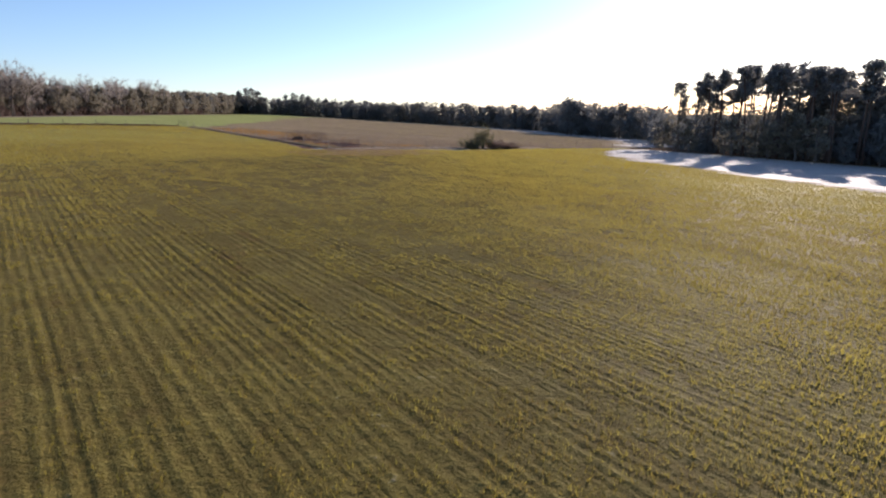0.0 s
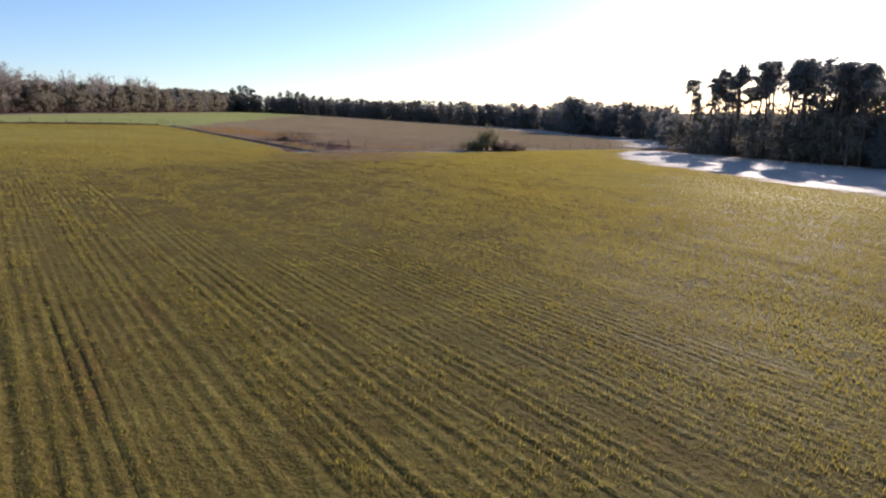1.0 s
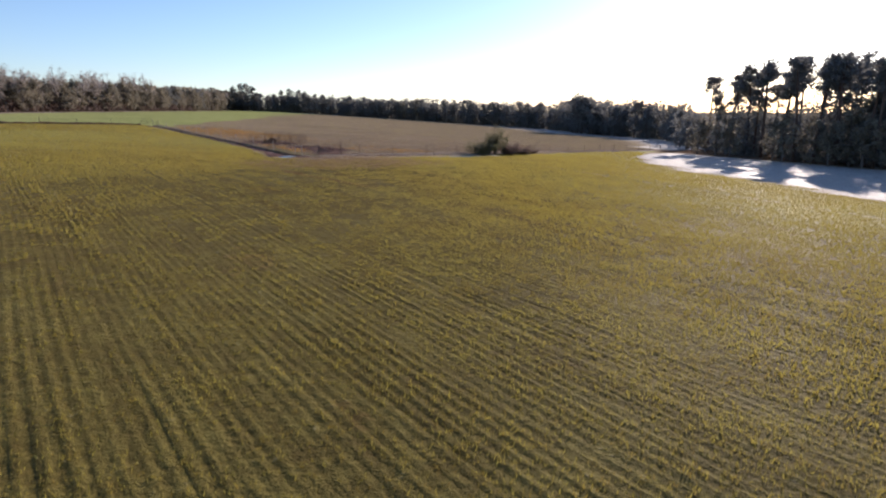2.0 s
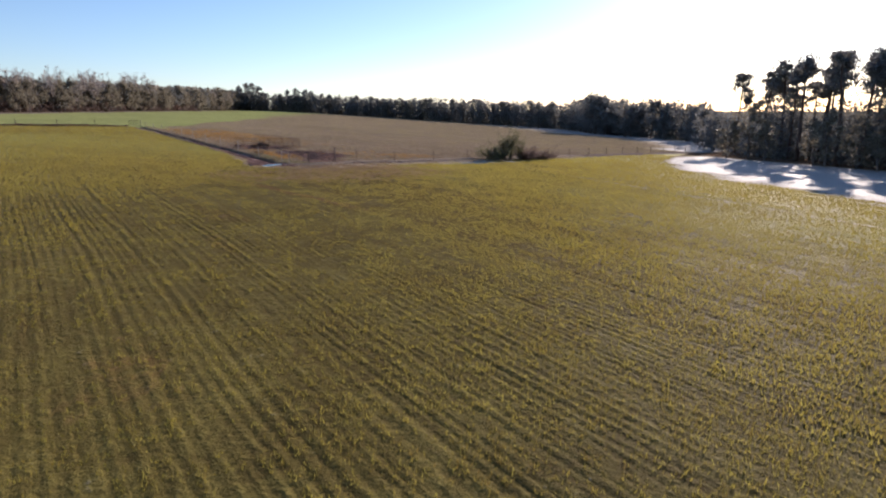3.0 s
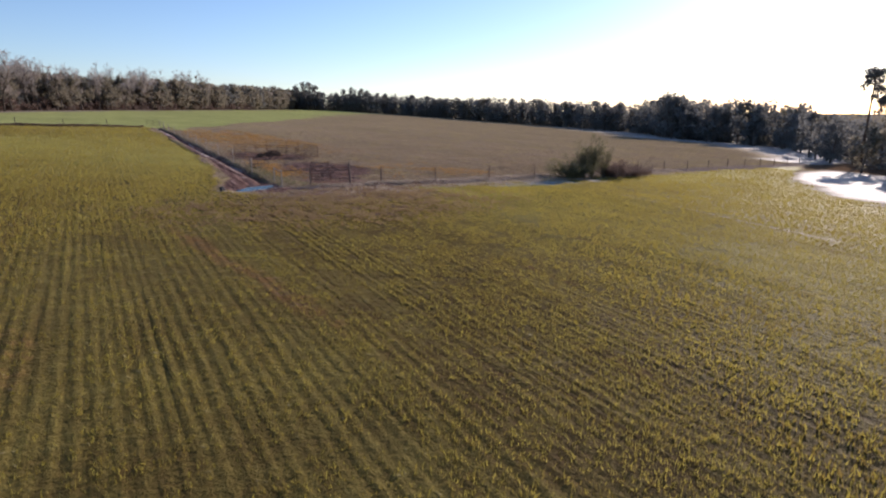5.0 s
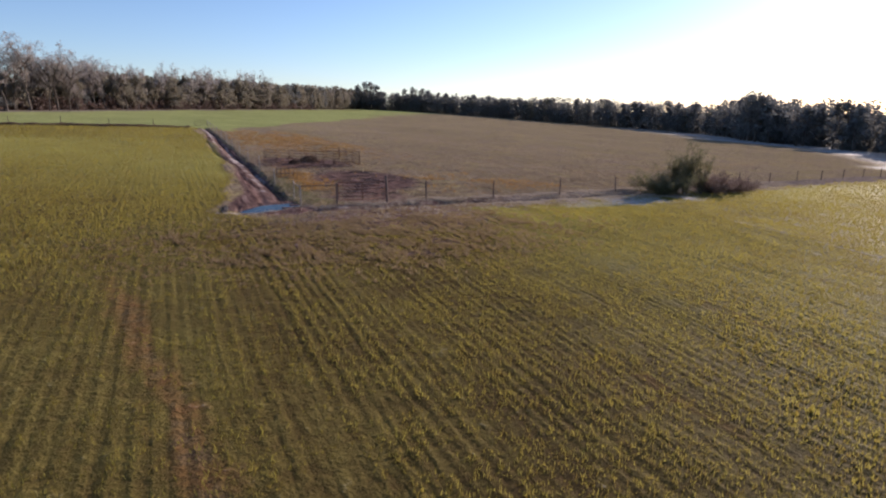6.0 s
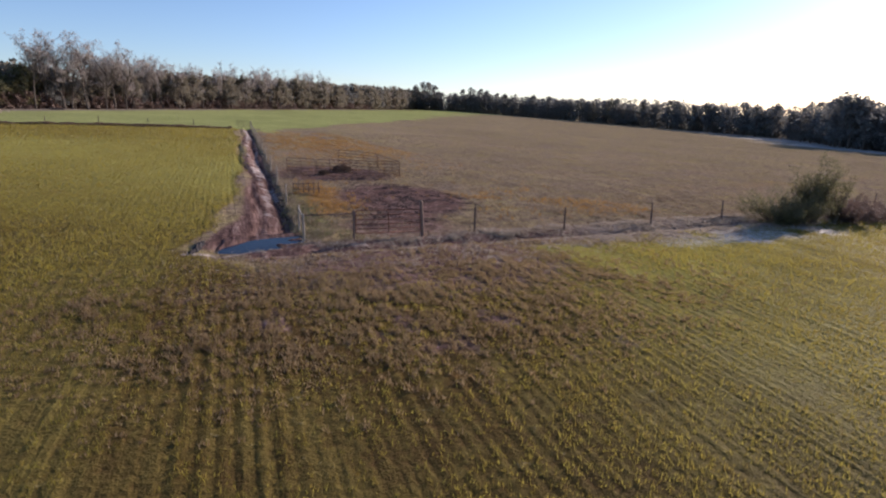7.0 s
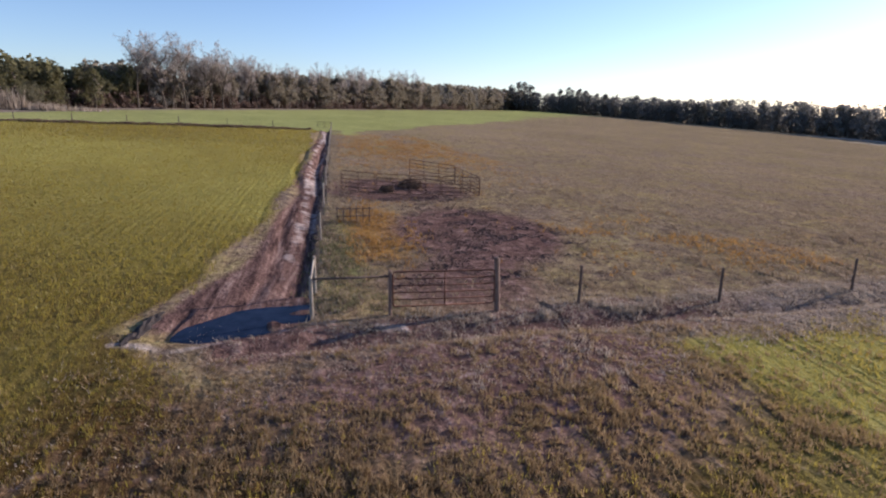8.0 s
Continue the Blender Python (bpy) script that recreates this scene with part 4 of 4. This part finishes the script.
def earth_bank(x0, y0, x1, y1, wide, high, label):
    """A narrow ragged bank of dark wet earth."""
    r = np.random.default_rng(8)
    b, n, m = Build(), 15, 9
    dx, dy = x1 - x0, y1 - y0
    d = math.hypot(dx, dy)
    verts = []
    for i in range(n):
        k = i / (n - 1)
        for j in range(m):
            s = 2 * j / (m - 1) - 1
            w = wide * (0.55 + 0.45 * math.sin(math.pi * k)) * (1 + 0.2 * r.normal())
            px, py = x0 + dx * k - dy / d * s * w, y0 + dy * k + dx / d * s * w
            lift = high * (1 - s * s) * (0.25 + 0.75 * math.sin(math.pi * (0.1 + 0.8 * k))) * (1 + 0.25 * r.normal())
            verts.append((px, py, gz(px, py) - 0.04 + max(0.0, lift)))
    b.put(verts, [[i * m + j, i * m + j + 1, (i + 1) * m + j + 1, (i + 1) * m + j] for i in range(n - 1) for j in range(m - 1)])
    tagged(new("earth_bank", b.mesh("earth_bank", WET_EARTH)), label, "earth bank")


earth_bank(-11.6, -0.35, -10.75, 2.1, 0.26, 0.13, "ragged bank of dark wet earth at the corner of the lane")


def reed_clump(x, y, wide, h, count, mat, label, seed):
    """A stand of tall dead stalks."""
    r = np.random.default_rng(seed)
    px, py = x + r.normal(0, wide, count), y + r.normal(0, wide * 0.6, count)
    v, f = blades(r, px, py, ground(px, py), 3, h * (0.5 + 0.6 * r.random(count)), 0.07, 0.22, 0.15)
    tagged(new("reed_clump", tri_mesh("reed_clump", v, f, mat)), label, "reeds", kind="stuff")


reed_clump(-51.5, 127, 2.0, 3.6, 420, GREY_LEAF, "stand of tall bleached reeds before the woods", 81)
reed_clump(-45.0, 127, 2.6, 1.5, 380, GREY_LEAF, "low stand of bleached reeds before the woods", 82)
reed_clump(-38.5, 130, 2.2, 0.9, 260, GREY_LEAF, "knee-high stand of dead stalks before the woods", 83)
shrub(-46.6, 130, 5.2, 1.7, 60, GREY_OLIVE, "pale olive young tree among the reeds", 84, 0.95)

# ---- grass and crop: uncounted ----
def from_path(x, y):
    """Distance from the line down the middle of the sown field."""
    ax, ay, bx, by = -55.0, -67.0, -4.0, -8.0
    k = np.clip(((x - ax) * (bx - ax) + (y - ay) * (by - ay)) / ((bx - ax) ** 2 + (by - ay) ** 2), 0, 1)
    return np.hypot(x - ax - k * (bx - ax), y - ay - k * (by - ay))


def beside_path(x, y):
    """How far to the west of that line."""
    return (-(x + 4.0) * 59 + (y + 8.0) * 51) / 78.0


def crop_rows():
    r = np.random.default_rng(21)
    vs, fs, n = [], [], 0
    row = np.arange(-100, 90, 0.32)
    for lo, hi, gap, per, hgt, wid, cut in ((0, 13, 0.085, 6, 0.12, 0.0095, 0.22), (13, 30, 0.12, 5, 0.14, 0.017, 0.16), (30, 60, 0.26, 5, 0.14, 0.036, 0.1), (60, 130, 0.7, 4, 0.17, 0.08, 0.06)):
        pos = np.arange(-135, 88, gap)
        v, u = (a.ravel() for a in np.meshgrid(row, pos))
        u = u + r.uniform(-0.5, 0.5, len(u)) * gap
        d = from_path(*xy(u, v))
        m = (d >= lo) & (d < hi)
        u, v = u[m], v[m]
        v = v + r.uniform(-0.16, 0.16, len(v))
        x, y = xy(u, v)
        w = zones(x, y)
        thick = 0.3 + (ridge(x, y) - 0.5) * np.where(y > 0, 0.75, 0.82 - 0.38 * step(-10, 14, v)) + vnoise(x, y, 0.32, 25) * 0.22 + 0.04 + vnoise(x, y, 1.6, 20) * 0.12 + vnoise(x, y, 9, 13) * 0.1 + 0.2 * (v < -10) * step(-6, 20, u) + 0.3 * np.exp(-((x - 11.5) / 5) ** 2 - ((y + 7.5) / 2.4) ** 2)
        # thinner westward: bare brown soil, which also stands in for dimness away from sun
        thick = thick - 0.36 * step(-14, 6, beside_path(x, y)) * (1 - step(-16, -7, y)) * (0.5 + vnoise(x, y, 0.7, 28))
        thick = thick - 0.22 * step(0.64, 0.8, vnoise(x, y, 1.3, 41)) * (y < -2)
        m = (w["crop"] * (1 - 0.7 * w["mud"]) * (1 - w["frost"]) * (1 - w["sand"]) > r.random(len(x)) * 0.9 + 0.05) & (thick > cut + 0.25 * r.random(len(x)))
        x, y, t = x[m], y[m], thick[m]
        a, b = blades(r, x, y, ground(x, y), per, hgt * (0.5 + 0.8 * t) * (1 - np.where(y > 0, 0.6, 0.35) * w["lush_glare"][m]) * (1 + 0.8 * np.exp(-((x - 11.5) / 5) ** 2 - ((y + 7.5) / 2.4) ** 2)), wid * (1 - 0.3 * w["lush_glare"][m]), 0.45, 0.085)
        vs.append(a)
        fs.append(b + n)
        n += len(a)
    me = tri_mesh("crop_rows", np.concatenate(vs), np.concatenate(fs), CROP_LEAF)
    tagged(new("crop_rows", me), "young olive-green cereal sown in drilled rows", "crop", kind="stuff")


crop_rows()


def sward(name, label, mat, seed, count, box, weight, per, hgt, wid, lean=0.6, spread=0.08):
    r = np.random.default_rng(seed)
    x, y = r.uniform(box[0], box[1], count), r.uniform(box[2], box[3], count)
    m = weight(x, y) > r.random(count)
    x, y = x[m], y[m]
    a, b = blades(r, x, y, ground(x, y), per, hgt * (0.5 + vnoise(x, y, 1.5, 14)), wid, lean, spread)
    tagged(new(name, tri_mesh(name, a, b, mat)), label, "grass", kind="stuff")


def pasture_weight(x, y):
    u, v = uv(x, y)
    w = zones(x, y)
    return (y > -0.2) * (v > LANE_V + 0.3) * np.clip(1 - 1.15 * w["mud"] - w["meadow"] - 0.6 * w["frost"], 0, 1) * (0.3 + vnoise(x, y, 3, 15)) * np.exp(-np.clip(np.hypot(x - 6, y - 8) - 25, 0, None) / 30)


def verge_weight(x, y):
    w = zones(x, y)
    return np.clip(w["verge"] * 0.8 + bump(y, -0.6, 0.5) * (x > -6) * (x < 90) * 0.9 + 0.3 * w["mud"] * (1 - w["lane"]) * (y < 1), 0, 1) * (0.35 + vnoise(x, y, 1.0, 16))


def tussock_weight(x, y):
    return pasture_weight(x, y) * step(0.56, 0.72, vnoise(x, y * 0.8, 0.5, 46)) * np.exp(-np.clip(y - 4, 0, None) / 14)


def verge_clump_weight(x, y):
    return np.clip(verge_weight(x, y), 0, 1) * step(0.55, 0.7, vnoise(x * 0.8, y, 0.45, 47)) * (y > -5.5)


def weed_weight(x, y):
    return zones(x, y)["weeds"] * (y > 0.2) * (vnoise(x, y, 1.2, 17) > 0.4)


def lane_edge_weight(x, y):
    u, v = uv(x, y)
    return (bump(v, LANE_V + 0.1, 0.35) + 0.7 * bump(v, LANE_V + 1.1, 0.7)) * (u > -1) * (u < 88) * (0.3 + vnoise(x, y, 1.5, 18))


sward("pasture_grass", "short dry tan grass of the winter pasture", DRY_LEAF, 31, 110000, (-6, 75, -1, 85), pasture_weight, 4, 0.11, 0.022)
sward("verge_grass", "bleached rough grass along the pasture fence", GREY_LEAF, 32, 60000, (-13, 60, -6, 1.5), verge_weight, 4, 0.09, 0.012, 1.0)
sward("tussock_grass", "rough brown tussocks of dead grass inside the fence", DRY_LEAF, 39, 60000, (-5, 50, 0, 40), tussock_weight, 5, 0.17, 0.02, 0.5, 0.07)
sward("verge_tussocks", "bleached tussocks of rough grass outside the fence", GREY_LEAF, 40, 36000, (-4, 50, -5.5, 0.6), verge_clump_weight, 5, 0.15, 0.016, 0.6, 0.06)
sward("rusty_weeds", "rust-coloured dry weeds in the pasture corner", RUST_LEAF, 33, 60000, (-6, 22, 2, 80), weed_weight, 5, 0.2, 0.02)
sward("lane_edge_grass", "tufted grass growing along the lane fence", DRY_LEAF, 34, 24000, (-8, 12, -2, 90), lane_edge_weight, 5, 0.2, 0.016)


def clod_weight(x, y):
    w = zones(x, y)
    return w["mud"] * (y > 3) * (uv(x, y)[1] > LANE_V + 1) * step(0.35, 0.65, vnoise(x, y, 0.8, 26))


sward("mud_clods", "dark hoof-churned clods in the stock yard", CLOD, 38, 17000, (-4, 14, 3, 33), clod_weight, 4, 0.06, 0.045, 1.0, 0.08)


def corner_weight(x, y):
    u, v = uv(x, y)
    return (bump(v, LANE_V + 0.9, 0.9) * step(0.2, 1.2, u) * (1 - step(9, 15, u)) + 0.8 * bump(y, 1.3, 0.9) * (x > -6.2) * (x < -3.2)) * (0.2 + vnoise(x, y, 1.2, 24))


sward("corner_weeds", "dark rank weeds in the fence corner", SHRUB_LEAF, 37, 6000, (-7, 0, 0, 17), corner_weight, 5, 0.15, 0.016, 0.9, 0.09)


def stubble_weight(x, y):
    u, v = uv(x, y)
    w = zones(x, y)
    near = np.exp(-(((x + 3) / 14) ** 2 + ((y + 6.5) / 7.5) ** 2) ** 2) * (1 - 0.75 * w["lush_glare"])
    return np.clip(near * (y < -1.8) * (1 - w["lane"]) * (step(0.36, 0.56, vnoise(u * 0.55, v, 0.26, 22)) * (0.45 + 0.6 * vnoise(x, y, 1.2, 23)) * (0.2 + 0.8 * (1 - step(-6, -3.5, y))) + 0.04), 0, 1)


sward("straw_stubble", "brown straw tufts in the bare soil before the gate", STUBBLE, 36, 64000, (-20, 16, -19, -1), stubble_weight, 9, 0.12, 0.015, 0.65, 0.06)


def hedge_weight(x, y):
    u, v = uv(x, y)
    return bump(y - 0.04 * (x - 8), 86.7, 0.45) * (v < LANE_V - 3.5)


sward("ditch_brush", "dark dead brush in the ditch behind the sown field", HAY, 35, 90000, (-115, 6, 82, 96), hedge_weight, 5, 0.28, 0.05)
